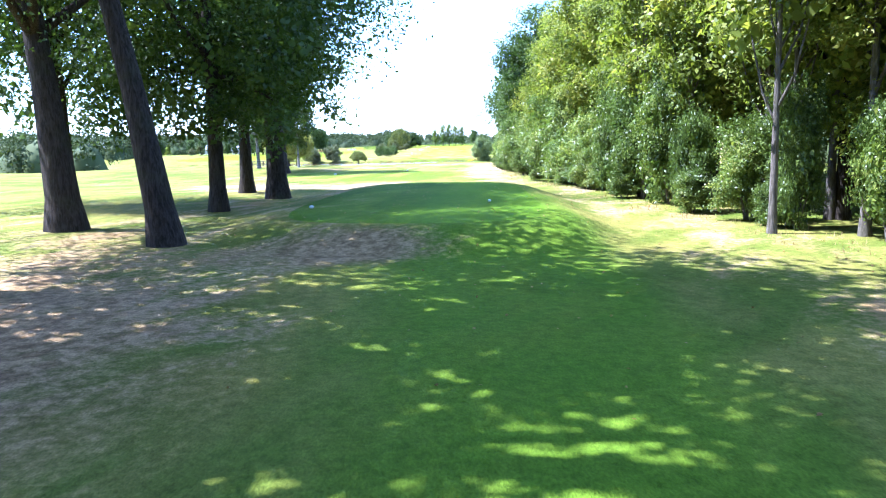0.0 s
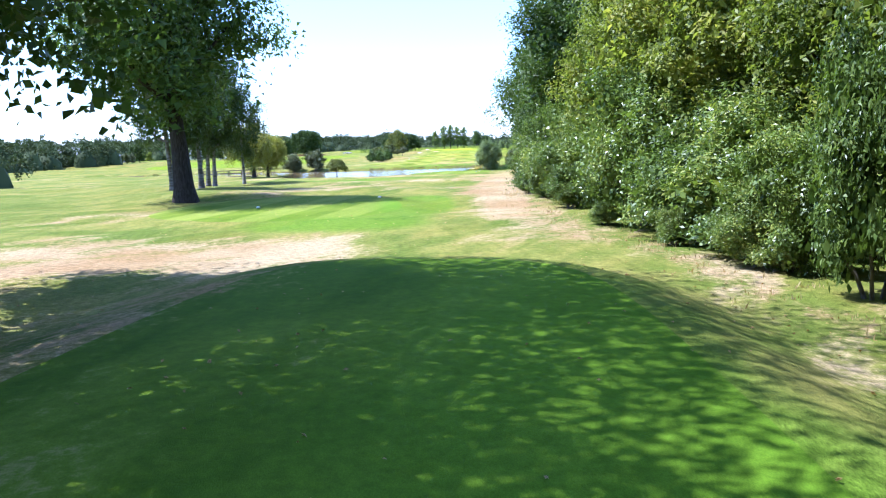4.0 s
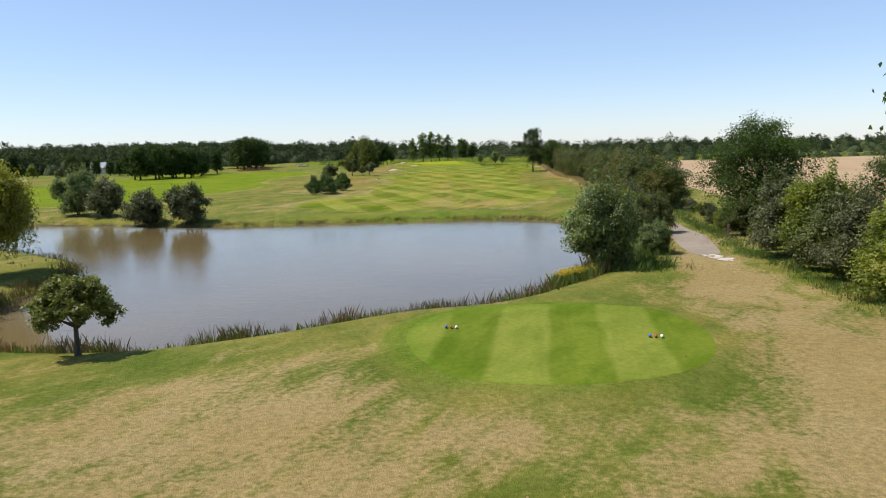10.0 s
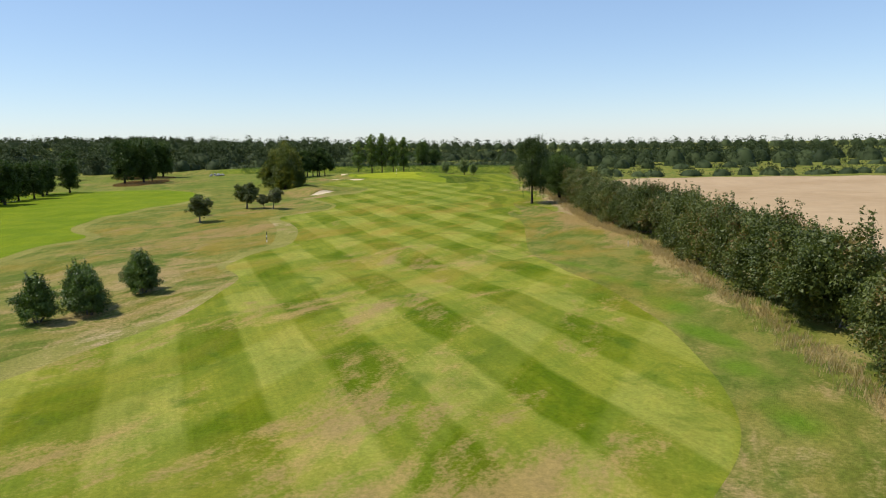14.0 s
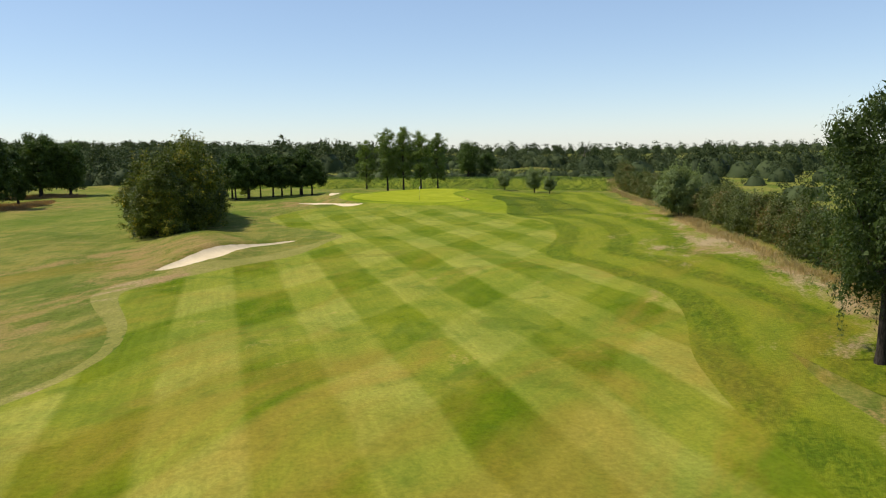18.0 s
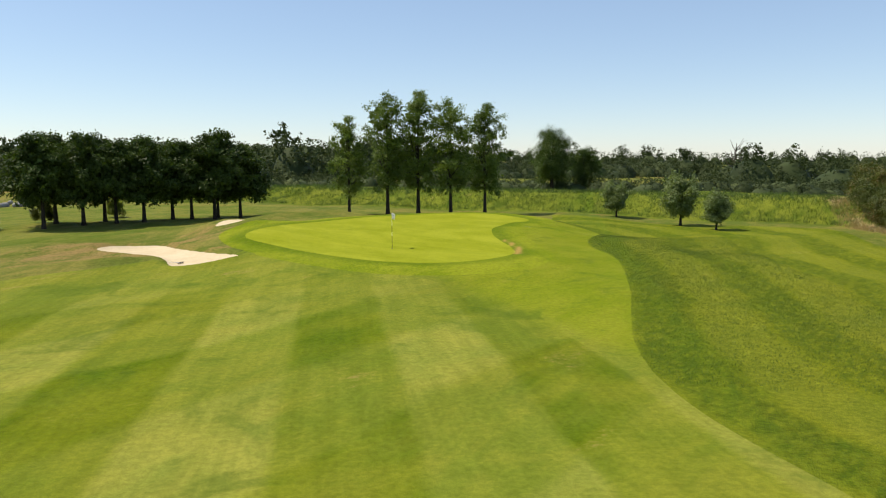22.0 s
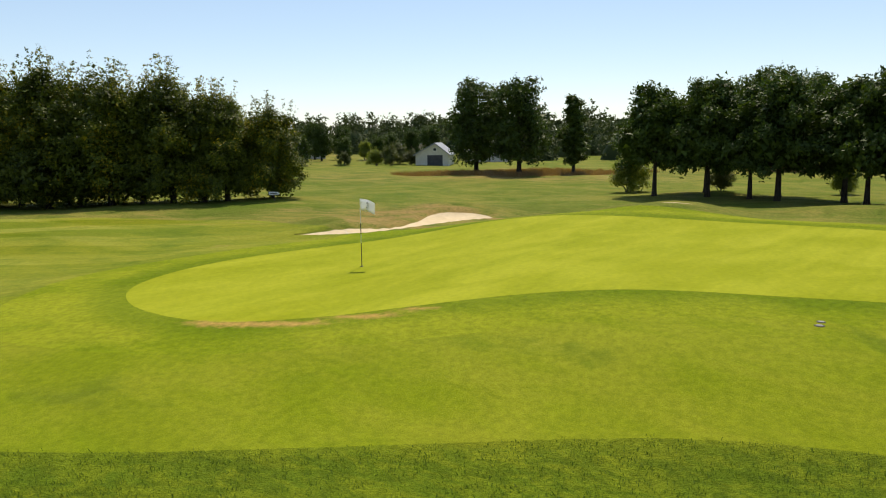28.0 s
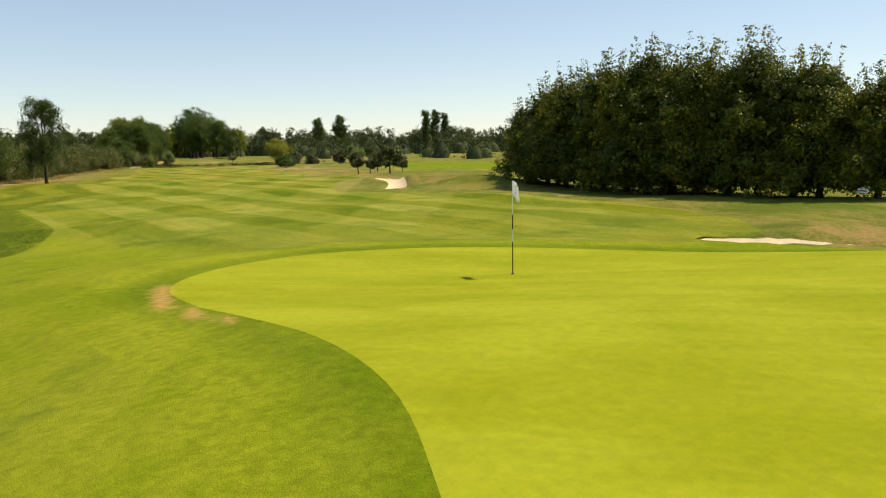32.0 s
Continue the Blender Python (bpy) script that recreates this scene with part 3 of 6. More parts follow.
def land(X, Y):
    """Height of the ground."""
    X, Y = np.asarray(X, float), np.asarray(Y, float)
    z = np.interp(Y, GY, GZ)
    z = z - 0.022 * np.clip(X, -14, 12) * smooth(110, 70, Y)
    roll = 0.10 * np.sin(X * 0.21 + 1.3) * np.sin(Y * 0.17) + 0.07 * np.sin(X * 0.43 + Y * 0.31) + 0.05 * np.sin(Y * 0.57 - X * 0.2)
    z = z + roll * smooth(3, 14, np.abs(Y - 22)) * smooth(-10, 60, Y)
    # humps beside the traps and round the green
    z += hump(X, Y, -14.6, 305.0, 3.2, 11.0, 0.75, 0.25)
    z += hump(X, Y, -18.5, 313.0, 5.0, 6.0, 0.6)
    z += hump(X, Y, -12.9, 354.3, 2.4, 1.5, 0.42, 0.5)
    z += hump(X, Y, -20.2, 359.4, 2.6, 3.4, 0.42)
    z += hump(X, Y, 9.6, 369.0, 3.0, 5.5, 0.5)
    z += hump(X, Y, 4.0, 383.0, 7.0, 4.0, 0.3)
    z -= 0.4 * smooth(12, 22, X) * smooth(330, 372, Y) * smooth(410, 385, Y)
    # bank behind the green
    foot = 402.0 - 0.36 * np.clip(X, -34, 40)
    z += 1.75 * smooth(0.0, 9.0, Y - foot) * smooth(-120, -30, X) * smooth(60, 40, X)
    z -= 0.7 * smooth(16, 30, Y - foot) * smooth(-120, -30, X)
    # levelled tees and green
    for poly, level, run in ((TEE_BACK, 0.55, 2.6), (TEE_MID, 0.32, 1.9), (TEE_FRONT, -0.62, 1.6)):
        d = inside_by(poly, X, Y)
        k = smooth(run, 0.15, d)
        z = z * (1 - k) + level * k
    d = inside_by(APRON, X, Y)
    k = smooth(4.0, -2.6, d)
    z = z * (1 - k) + (0.0 + 0.48 * smooth(358, 367.5, Y) + 0.25 * (z + 0.4)) * k
    z += hump(X, Y, -12.6, 379.5, 5.6, 3.6, 1.25, 0.9) + hump(X, Y, -9.0, 385.0, 5.0, 3.0, 0.5)
    z += hump(X, Y, -13.6, 371.0, 3.6, 3.6, 0.9)
    for poly, dip in zip(TRAPS, (0.20, 0.05, 0.34)):
        d = inside_by(poly, X, Y, 4.0)
        z = z - dip * smooth(0.15, -0.55, d) + 0.14 * np.exp(-((d - 0.5) / 0.5) ** 2)
    d = inside_by(POND, X, Y)
    k = smooth(3.4, 0.0, d)
    z = z * (1 - k) + np.minimum(z, -1.5 + 0.16 * np.clip(d, 0, 4)) * k
    z = np.where(d < 0.4, np.minimum(z, -1.52 - 0.5 * np.clip(-d + 0.1, -0.3, 3)), z)
    # wooded rise in the far distance
    far = np.hypot(X + 40, Y - 200)
    z += 11 * smooth(380, 800, far) * np.exp(-((X + 330) / 300.0) ** 2) * smooth(300, 620, Y)
    return z


WATER = -1.6


def on_land(x, y):
    return float(land(np.array([x]), np.array([y]))[0])


def steps(*runs):
    out = [runs[0][0]]
    for a, b_, s in runs:
        k = max(1, round((b_ - a) / s))
        out.extend(a + (b_ - a) * (i + 1) / k for i in range(k))
    return np.array(out)


gx = steps((-2600, -600, 250), (-600, -140, 20), (-140, -40, 4), (-40, -20, 1.2), (-20, 20, 0.5), (20, 42, 1.0), (42, 140, 5), (140, 600, 23), (600, 2600, 250))
gy = steps((-1600, -200, 200), (-200, -20, 15), (-20, 0, 1.5), (0, 64, 0.5), (64, 104, 1.0), (104, 166, 0.6), (166, 290, 1.0), (290, 392, 0.5), (392, 430, 1.2), (430, 600, 7), (600, 1000, 30), (1000, 2800, 200))
GXX, GYY = np.meshgrid(gx, gy)
GZZ = land(GXX, GYY)
NX, NY = len(gx), len(gy)
ids = np.arange(NX * NY).reshape(NY, NX)
QUADS = np.stack([ids[:-1, :-1], ids[:-1, 1:], ids[1:, 1:], ids[1:, :-1]], -1).reshape(-1, 4)
TRIS = np.concatenate([QUADS[:, [0, 1, 2]], QUADS[:, [0, 2, 3]]])
VX, VY, VZ = GXX.ravel(), GYY.ravel(), GZZ.ravel()

# how parched the ground is: bare strips by the wood and between the tees, lush below the banks; one pale haze band
DRY = np.zeros_like(VX)
DRY += 0.58 * np.exp(-((VX - (4.4 + 0.088 * np.clip(VY - 60, 0, 90))) / (2.9 - 0.8 * smooth(66, 80, VY) + 1.9 * smooth(88, 108, VY))) ** 2) * smooth(36, 50, VY) * smooth(175, 150, VY)
DRY += 0.35 * np.exp(-((VX - 8.2) / 2.2) ** 2) * smooth(50, 40, VY)
DRY += 0.40 * np.exp(-((VX + 6) / 6.0) ** 2 - ((VY - 38) / 7.0) ** 2)
DRY += 0.30 * np.exp(-((VX + 6) / 4.0) ** 2 - ((VY - 6) / 9.0) ** 2)
DRY += 0.28 * np.exp(-((VX - 2) / 14.0) ** 2 - ((VY - 101) / 5.0) ** 2)
DRY += 0.08 * np.exp(-((VX + 6) / 8.0) ** 2 - ((VY - 66) / 5.0) ** 2) - 0.13 * np.exp(-((VX + 8) / 11.0) ** 2 - ((VY - 82) / 14.0) ** 2)
DRY += 0.09 * smooth(82, 92, VY) * smooth(122, 112, VY) + 0.16 * np.sin(VY * 0.42 + 0.05 * VX) * smooth(70, 84, VY) * smooth(112, 104, VY)
DRY += 0.22 * np.exp(-((VX - 2) / 12.0) ** 2 - ((VY - 205) / 30.0) ** 2) - 0.12 * smooth(230, 300, VY) * (VX > -12) * (VX < 16)
DRY += 0.20 * np.exp(-((VX + 23) / 10.0) ** 2 - ((VY - 228) / 42.0) ** 2)
verge = inside_by(FAIRWAY, VX, VY, 8.0)
DRY -= 0.32 * np.exp(-((verge - 1.5 - 0.5 * np.sin(VY * 0.6)) / 1.3) ** 2) * (VX > 6) * smooth(172, 180, VY) * smooth(245, 220, VY) * (0.6 + 0.4 * np.sin(VY * 0.9 + VX))
DRY += 0.30 * np.exp(-((VX + 2) / 11.0) ** 2 - ((VY - 176) / 8.0) ** 2)
DRY -= 0.17 * np.exp(-((VX - 16.5 - 0.03 * (VY - 170)) / 2.6) ** 2) * smooth(160, 172, VY) * smooth(250, 220, VY)
DRY += 0.34 * np.exp(-((VX - np.interp(VY, [164, 180, 196, 228, 272, 312, 352, 400], [17.6, 18.0, 20.4, 24.6, 26.4, 30.6, 35.4, 40.0])) / 2.2) ** 2) * smooth(166, 174, VY)
DRY += 0.28 * np.exp(-((VX - 20.5 - 0.065 * (VY - 200)) / 3.0) ** 2) * smooth(200, 260, VY) * smooth(400, 300, VY)
DRY += 0.34 * np.exp(-((VX + 16) / 6.0) ** 2 - ((VY - 305) / 11.0) ** 2)
DRY += 0.14 * np.exp(-((VX + 19) / 6.0) ** 2 - ((VY - 358) / 6.0) ** 2)
DRY += 0.26 * np.exp(-((VX + 62) / 9.0) ** 2 - ((VY - 361) / 16.0) ** 2)
DRY -= 0.32 * np.exp(-((VX + 4) / 17.0) ** 2 - ((VY - 165.5) / 4.5) ** 2) + 0.4 * np.exp(-((VX - 11.5) / 2.2) ** 2 - ((VY - 158) / 10.0) ** 2)
front_ring = inside_by(TEE_FRONT, VX, VY, 6.0)
DRY -= 0.34 * np.exp(-((front_ring - 0.3) / 1.0) ** 2)
DRY -= 0.10 * smooth(12, 20, VX) * smooth(325, 345, VY)
DRY -= 0.45 * np.exp(-((VX - 3.6) / 3.6) ** 2 - ((VY - 14) / 24.0) ** 2)
# haze put into the grass colour as a pale straw band
DRY += 0.38 * np.exp(-((VX + 3) / 9.0) ** 2 - ((VY - 69) / 4.0) ** 2)
DRY -= 0.55 * np.exp(-((VX - np.interp(VY, [128, 140, 158], [8.5, 11.3, 12.5])) / 2.2) ** 2) * smooth(124, 130, VY) * smooth(166, 160, VY)
DRY -= 0.15 * smooth(-16, -24, VX) * smooth(312, 330, VY) * smooth(420, 400, VY)
DRY += 0.30 * np.exp(-((VX + 66) / 8.0) ** 2 - ((VY - 361) / 18.0) ** 2)
DRY -= 0.75 * np.exp(-((VX - 0.5) / 2.0) ** 2 - ((VY - 56) / 7.5) ** 2) + 0.55 * np.exp(-((VX + 3) / 4.0) ** 2 - ((VY - 45.5) / 2.5) ** 2)
DRY -= 0.20 * np.exp(-((VX + 12) / 6.0) ** 2 - ((VY - 92) / 9.0) ** 2)


SOIL = 0.66 * np.exp(-((VX + 5.0) / 5.4) ** 2 - ((VY - 5) / 10.0) ** 2) + 0.5 * np.exp(-((VX - 0.0) / 3.4) ** 2 - ((VY - 13.6) / 2.2) ** 2)
SOIL += 0.45 * np.exp(-((VX + 8.5) / 4.0) ** 2 - ((VY - 36) / 9.0) ** 2) + 0.4 * np.exp(-((VX + 12) / 4.0) ** 2 - ((VY - 64) / 6.0) ** 2)
SOIL += 0.45 * np.exp(-((VX - np.interp(VY, [14, 45, 60, 110], [11.3, 6.6, 5.2, 12.0])) / 1.0) ** 2) * smooth(8, 14, VY) * smooth(112, 100, VY)


# strip of scalped turf at the green's edge
WORN = 0.75 * np.exp(-((VX - np.interp(VY, [356, 358.5, 360.2, 361.8, 363.6], [8.7, 9.1, 8.95, 8.4, 7.75])) / 0.42) ** 2) * smooth(356.4, 358.2, VY) * smooth(364.2, 362.4, VY)
PALE = smooth(4.0, -4.0, np.maximum(338 + 1.6 * (14 - VX) - VY, -(VX - 0.5 - 0.12 * (VY - 345))))


def add_dry(me, values):
    a = me.attributes.new("dry", "FLOAT", "POINT")
    a.data.foreach_set("value", np.asarray(values, dtype=np.float32))


def sheet(name, field, lift, material, label, category, rim=None):
    """The part of the ground where field is below zero, as a sheet of its own with a cut edge."""
    f = np.asarray(field)
    edge = np.zeros_like(VX) if rim is None else rim
    s = f[TRIS] < 0
    count = s.sum(1)
    keep = TRIS[count == 3]
    verts = {}
    pos, dry, light, bare, far_in, faces = [], [], [], [], [], []

    def corner(i):
        if i not in verts:
            verts[i] = len(pos)
            pos.append((VX[i], VY[i], VZ[i] + lift))
            dry.append(DRY[i])
            light.append(PALE[i])
            bare.append(WORN[i])
            far_in.append(edge[i])
        return verts[i]

    def cut(i, j):
        k = (min(i, j), max(i, j))
        if k not in verts:
            i, j = k
            t = f[i] / (f[i] - f[j])
            verts[k] = len(pos)
            pos.append((VX[i] + t * (VX[j] - VX[i]), VY[i] + t * (VY[j] - VY[i]), VZ[i] + t * (VZ[j] - VZ[i]) + lift))
            dry.append(DRY[i] + t * (DRY[j] - DRY[i]))
            light.append(PALE[i] + t * (PALE[j] - PALE[i]))
            bare.append(WORN[i] + t * (WORN[j] - WORN[i]))
            far_in.append(edge[i] + t * (edge[j] - edge[i]))
        return verts[k]

    for a, b_, c in keep:
        faces.append((corner(a), corner(b_), corner(c)))
    for tri in TRIS[(count > 0) & (count < 3)]:
        ins = [k for k in range(3) if f[tri[k]] < 0]
        if len(ins) == 1:
            i = ins[0]
            a, b_, c = tri[i], tri[(i + 1) % 3], tri[(i + 2) % 3]
            u, v = cut(a, b_), cut(a, c)
            faces.append((corner(a), u, v))
        else:
            i = next(k for k in range(3) if k not in ins)
            a, b_, c = tri[i], tri[(i + 1) % 3], tri[(i + 2) % 3]
            u, v = cut(a, b_), cut(a, c)
            faces.append((corner(b_), corner(c), v))
            faces.append((corner(b_), v, u))
    me = shade_smooth(raw_mesh(name, pos, faces))
    add_dry(me, dry)
    for key, values in (("pale", light), ("worn", bare), ("rim", far_in)):
        me.attributes.new(key, "FLOAT", "POINT").data.foreach_set("value", np.asarray(values, dtype=np.float32))
    me.materials.append(material)
    return tagged(new(name, me), label, category, kind="structure")


S_FAIR = inside_by(FAIRWAY, VX, VY)
S_GREEN = inside_by(GREEN, VX, VY)
S_APRON = inside_by(APRON, VX, VY)
S_NEXT = inside_by(NEXT_FAIRWAY, VX, VY)
S_TEES = [inside_by(q, VX, VY) for q in (TEE_BACK, TEE_MID, TEE_FRONT)]
S_TRAPS = [inside_by(q, VX, VY, 5.0) for q in TRAPS]
S_PATH = inside_by(PATHWAY, VX, VY)
S_FIELD = inside_by(FIELD, VX, VY)
S_POND = inside_by(POND, VX, VY)
S_MOWN = np.maximum.reduce([-(VX - 11.0), VX - (29.5 + 0.06 * (VY - 300)), 262 + 8 * np.sin(VX * 0.7) + 5 * np.sin(VX * 2.3 + 1) - VY, VY - (400.5 - 0.36 * VX) + 4.0, -S_FAIR - 0.0, -S_APRON])
S_BANK = np.maximum.reduce([-(VY - (401.0 - 0.36 * np.clip(VX, -34, 40))), VY - (420.0 - 0.36 * np.clip(VX, -34, 40)), -60 - VX, VX - 42])

SINK = np.zeros_like(VX)
for s_ in (S_FAIR, S_GREEN, S_APRON, S_NEXT, S_PATH, S_FIELD, S_BANK, S_MOWN, *S_TEES, *S_TRAPS):
    SINK = np.maximum(SINK, 0.06 * smooth(-1.0, -2.4, s_))
ground_me = shade_smooth(raw_mesh("ground", np.stack([VX, VY, VZ - SINK], 1), QUADS))
add_dry(ground_me, DRY)
soil_at = ground_me.attributes.new("soil", "FLOAT", "POINT")
soil_at.data.foreach_set("value", SOIL.astype(np.float32))
ground_me.materials.append(M_ROUGH)
tagged(new("ground", ground_me), "sun-parched rough grass in mixed green and straw, reaching the horizon", "grass", kind="structure")

trap_any = np.minimum.reduce(S_TRAPS)
SEMI = np.where(S_FAIR > -1e-6, S_FAIR - (1.5 + 0.9 * np.sin(VY * 0.11)) * smooth(2, -4, VX) * smooth(330, 300, VY) * smooth(172, 180, VY), -1)
SEMI = np.where((VX < -1) & (VY < 330) & (VY > 172), SEMI, 3.0)
sheet("semi_rough", np.maximum(np.maximum(SEMI, -S_FAIR), np.maximum(-trap_any - 0.2, -S_APRON - 0.2)), 0.002, M_SEMI, "pale semi-rough collar mown round the fairway", "grass")
sheet("fairway", np.maximum.reduce([S_FAIR, -S_APRON, -trap_any]), 0.003, M_FAIRWAY, "fairway of short grass mown in crossing light and dark bands, browned in patches", "fairway")
sheet("mown_rough", S_MOWN, 0.004, M_MOWN, "rough mown in dark and light bands beside the fairway", "grass", inside_by(FAIRWAY, VX, VY, 40.0))
sheet("next_fairway", S_NEXT, 0.006, M_NEXT, "bright green fairway of the neighbouring hole", "fairway")
sheet("semi_rough", np.maximum(S_NEXT - 1.6, -S_NEXT), 0.002, M_SEMI, "pale semi-rough collar round the neighbouring fairway", "grass")
sheet("apron", np.maximum(np.maximum(S_APRON, -S_GREEN - 0.15), -trap_any), 0.003, M_APRON, "darker green apron of short grass round the putting green", "apron", S_GREEN)
sheet("putting_green", S_GREEN, 0.004, M_GREEN, "yellow-green putting green of finely cut turf", "putting green")
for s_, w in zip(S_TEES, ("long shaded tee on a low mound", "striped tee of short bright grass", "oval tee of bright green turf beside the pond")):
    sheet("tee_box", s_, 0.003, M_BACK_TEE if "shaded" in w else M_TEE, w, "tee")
for s_, w in zip(S_TRAPS, ("pale sand bunker of bent shape beside the green", "small pale sand bunker behind the green", "long narrow sand bunker beside the fairway")):
    sheet("bunker", s_ + 0.12, 0.004, M_SAND, w, "bunker")
wrng = random.Random(2)
cbm = bmesh.new()
for k in range(46):
    a, q = wrng.uniform(0, 6.3), math.sqrt(wrng.random())
    cx, cy = 13.3 + 0.65 * q * math.cos(a), 131.8 + 1.7 * q * math.sin(a)
    rr = wrng.uniform(0.05, 0.22)
    loop_ = []
    for e in range(7):
        u = 2 * math.pi * e / 7
        px_, py_ = cx + rr * wrng.uniform(0.6, 1.2) * math.cos(u), cy + 1.6 * rr * wrng.uniform(0.6, 1.2) * math.sin(u)
        loop_.append(cbm.verts.new((px_, py_, on_land(px_, py_) + 0.012 + 0.0004 * k)))
    cbm.faces.new(loop_)
tagged(part("chalk_patch", cbm, plain("chalk_grit", (0.66, 0.58, 0.48), (0.55, 0.47, 0.37), 3.0, 0.95, 0.1, 0.4, 30), None), "pale chalky grit scattered at the path's end", "gravel", kind="stuff")
sheet("footpath", S_PATH, 0.005, M_PATH, "worn pale gravel path beside the pond", "path")
sheet("stubble_field", S_FIELD, 0.005, M_FIELD, "harvested beige stubble field beyond the hedge", "field")
sheet("grass_bank", S_BANK, 0.005, M_BANK, "bright weedy grass bank behind the green", "bank")

# earthy lip of the pond
lip_v, lip_f = [], []
lip_rng = random.Random(12)
count_ = len(POND)
for i in range(count_):
    (ax, ay), (bx, by) = POND[i - 1], POND[(i + 1) % count_]
    length = math.hypot(bx - ax, by - ay)
    nx_, ny_ = (by - ay) / length, -(bx - ax) / length
    for off, z in ((-0.10, WATER - 0.12), (0.06, WATER + 0.05), (0.22, WATER + 0.11 + lip_rng.uniform(-0.03, 0.03)), (0.62, WATER + 0.02)):
        lip_v.append((POND[i][0] + nx_ * (off + lip_rng.uniform(-0.05, 0.05)), POND[i][1] + ny_ * off, z))
for i in range(count_):
    j = (i + 1) % count_
    for k in range(3):
        lip_f.append((i * 4 + k, j * 4 + k, j * 4 + k + 1, i * 4 + k + 1))
lip_me = shade_smooth(raw_mesh("pond_lip", lip_v, lip_f))
lip_me.materials.append(plain("wet_earth", (0.050, 0.040, 0.022), (0.095, 0.080, 0.036), 1.2, 0.85, 0.2, 0.6, 14))
tagged(new("pond_lip", lip_me), "dark wet earth edge along the pond", "bank", kind="structure")

# water
pw = steps((-80, 14, 2.0))
ph = steps((112, 176, 2.0))
PX, PY = np.meshgrid(pw, ph)
keep = inside_by(POND, PX, PY) < 2.8
pid = np.arange(PX.size).reshape(PX.shape)
pq = np.stack([pid[:-1, :-1], pid[:-1, 1:], pid[1:, 1:], pid[1:, :-1]], -1).reshape(-1, 4)
pq = pq[keep.ravel()[pq].all(1)]
used = np.unique(pq)
remap = np.zeros(PX.size, int)
remap[used] = np.arange(len(used))
water_me = raw_mesh("pond_water", np.stack([PX.ravel(), PY.ravel(), np.full(PX.size, WATER)], 1)[used], remap[pq])
water_me.materials.append(M_WATER)
tagged(new("pond_water", water_me), "calm brown-grey pond water mirroring the sky", "water", kind="structure")

# ---- plants ----
def tubes(paths, sides=7):
    """Tapered branches: each path is a list of (x, y, z, radius). One mesh."""
    vs, fs = [], []
    for path in paths:
        path = np.array(path, float)
        base = len(vs)
        for i, (x, y, z, r) in enumerate(path):
            d = path[min(i + 1, len(path) - 1), :3] - path[max(i - 1, 0), :3]
            d = d / max(np.linalg.norm(d), 1e-6)
            u = np.cross(d, (0.0, 1.0, 0.0) if abs(d[1]) < 0.9 else (1.0, 0.0, 0.0))
            u /= np.linalg.norm(u)
            w = np.cross(d, u)
            for k in range(sides):
                a = 2 * math.pi * k / sides
                vs.append(np.array((x, y, z)) + r * (u * math.cos(a) + w * math.sin(a)))
        for i in range(len(path) - 1):
            for k in range(sides):
                a, b_ = base + i * sides + k, base + i * sides + (k + 1) % sides
                fs.append((a, b_, b_ + sides, a + sides))
    return shade_smooth(raw_mesh("wood", vs, fs))


def leaves(rng, centres, spread, count, size, droop=0.0, slim=0.55, up=0.25, fine=False):
    """count leaves scattered round the centres (x, y, z, outward x, y, z): folded blades of four corners, or fine ones of three."""
    c = centres[rng.integers(0, len(centres), count)]
    p = c[:, :3] + rng.normal(0, 1, (count, 3)) * spread * np.array((1, 1, 0.8))
    if droop:
        p[:, 2] -= np.abs(rng.normal(0, droop, count))
    nrm = c[:, 3:6] * 0.7 + rng.normal(0, 0.62, (count, 3)) + np.array((0, 0, up))
    nrm /= np.linalg.norm(nrm, axis=1)[:, None]
    t = rng.normal(0, 1, (count, 3)) + np.array((0, 0, -1.6 if droop else -0.2))
    t -= nrm * (t * nrm).sum(1)[:, None]
    t /= np.linalg.norm(t, axis=1)[:, None] + 1e-9
    w = np.cross(nrm, t)
    s = size * rng.uniform(0.6, 1.3, count)[:, None]
    fold = nrm * s * 0.16
    if fine:
        v = np.stack([p - t * s * 0.45 + w * s * slim * 0.5, p + t * s * 0.6, p - t * s * 0.12 - w * s * slim * 0.6], 1).reshape(-1, 3)
        return v, np.arange(count * 3).reshape(-1, 3)
    v = np.stack([p - t * s * 0.5, p + w * s * slim * 0.5 + fold, p + t * s * 0.55, p - w * s * slim * 0.5 + fold], 1).reshape(-1, 3)
    return v, np.arange(count * 4).reshape(-1, 4)


def crown_blobs(rng, h0, h1, rx, ry, k, shape):
    """Bough clouds (x, y, z, radius) that fill a crown between two heights."""
    out = []
    for i in range(k):
        t = (i + rng.uniform(0.1, 0.9)) / k
        if shape == "round":
            env = math.sin(math.pi * (0.12 + 0.80 * t)) ** 0.6
        elif shape == "cone":
            env = (1.05 - t) ** 0.75 * min(1.0, 0.45 + 3 * t)
        elif shape == "dome":
            env = max(0.12, 1.0 - t ** 2.2) ** 0.6
        elif shape == "flat":
            env = 1.05 - 0.45 * t
        elif shape == "column":
            env = 0.55 + 0.45 * math.sin(math.pi * (0.1 + 0.8 * t))
        else:
            env = 0.85 + 0.15 * math.sin(6 * t)
        a = i * 2.4 + rng.uniform(-0.6, 0.6)
        q = math.sqrt(rng.uniform(0.12, 1.0)) * 0.72
        r = min(rx, ry, (h1 - h0) / 2) * rng.uniform(0.38, 0.54) * (0.6 + 0.4 * env)
        z = h0 + r * 0.7 + (h1 - h0 - r * 1.5) * t
        out.append((rx * env * q * math.cos(a), ry * env * q * math.sin(a), z, r))
    return np.array(out)


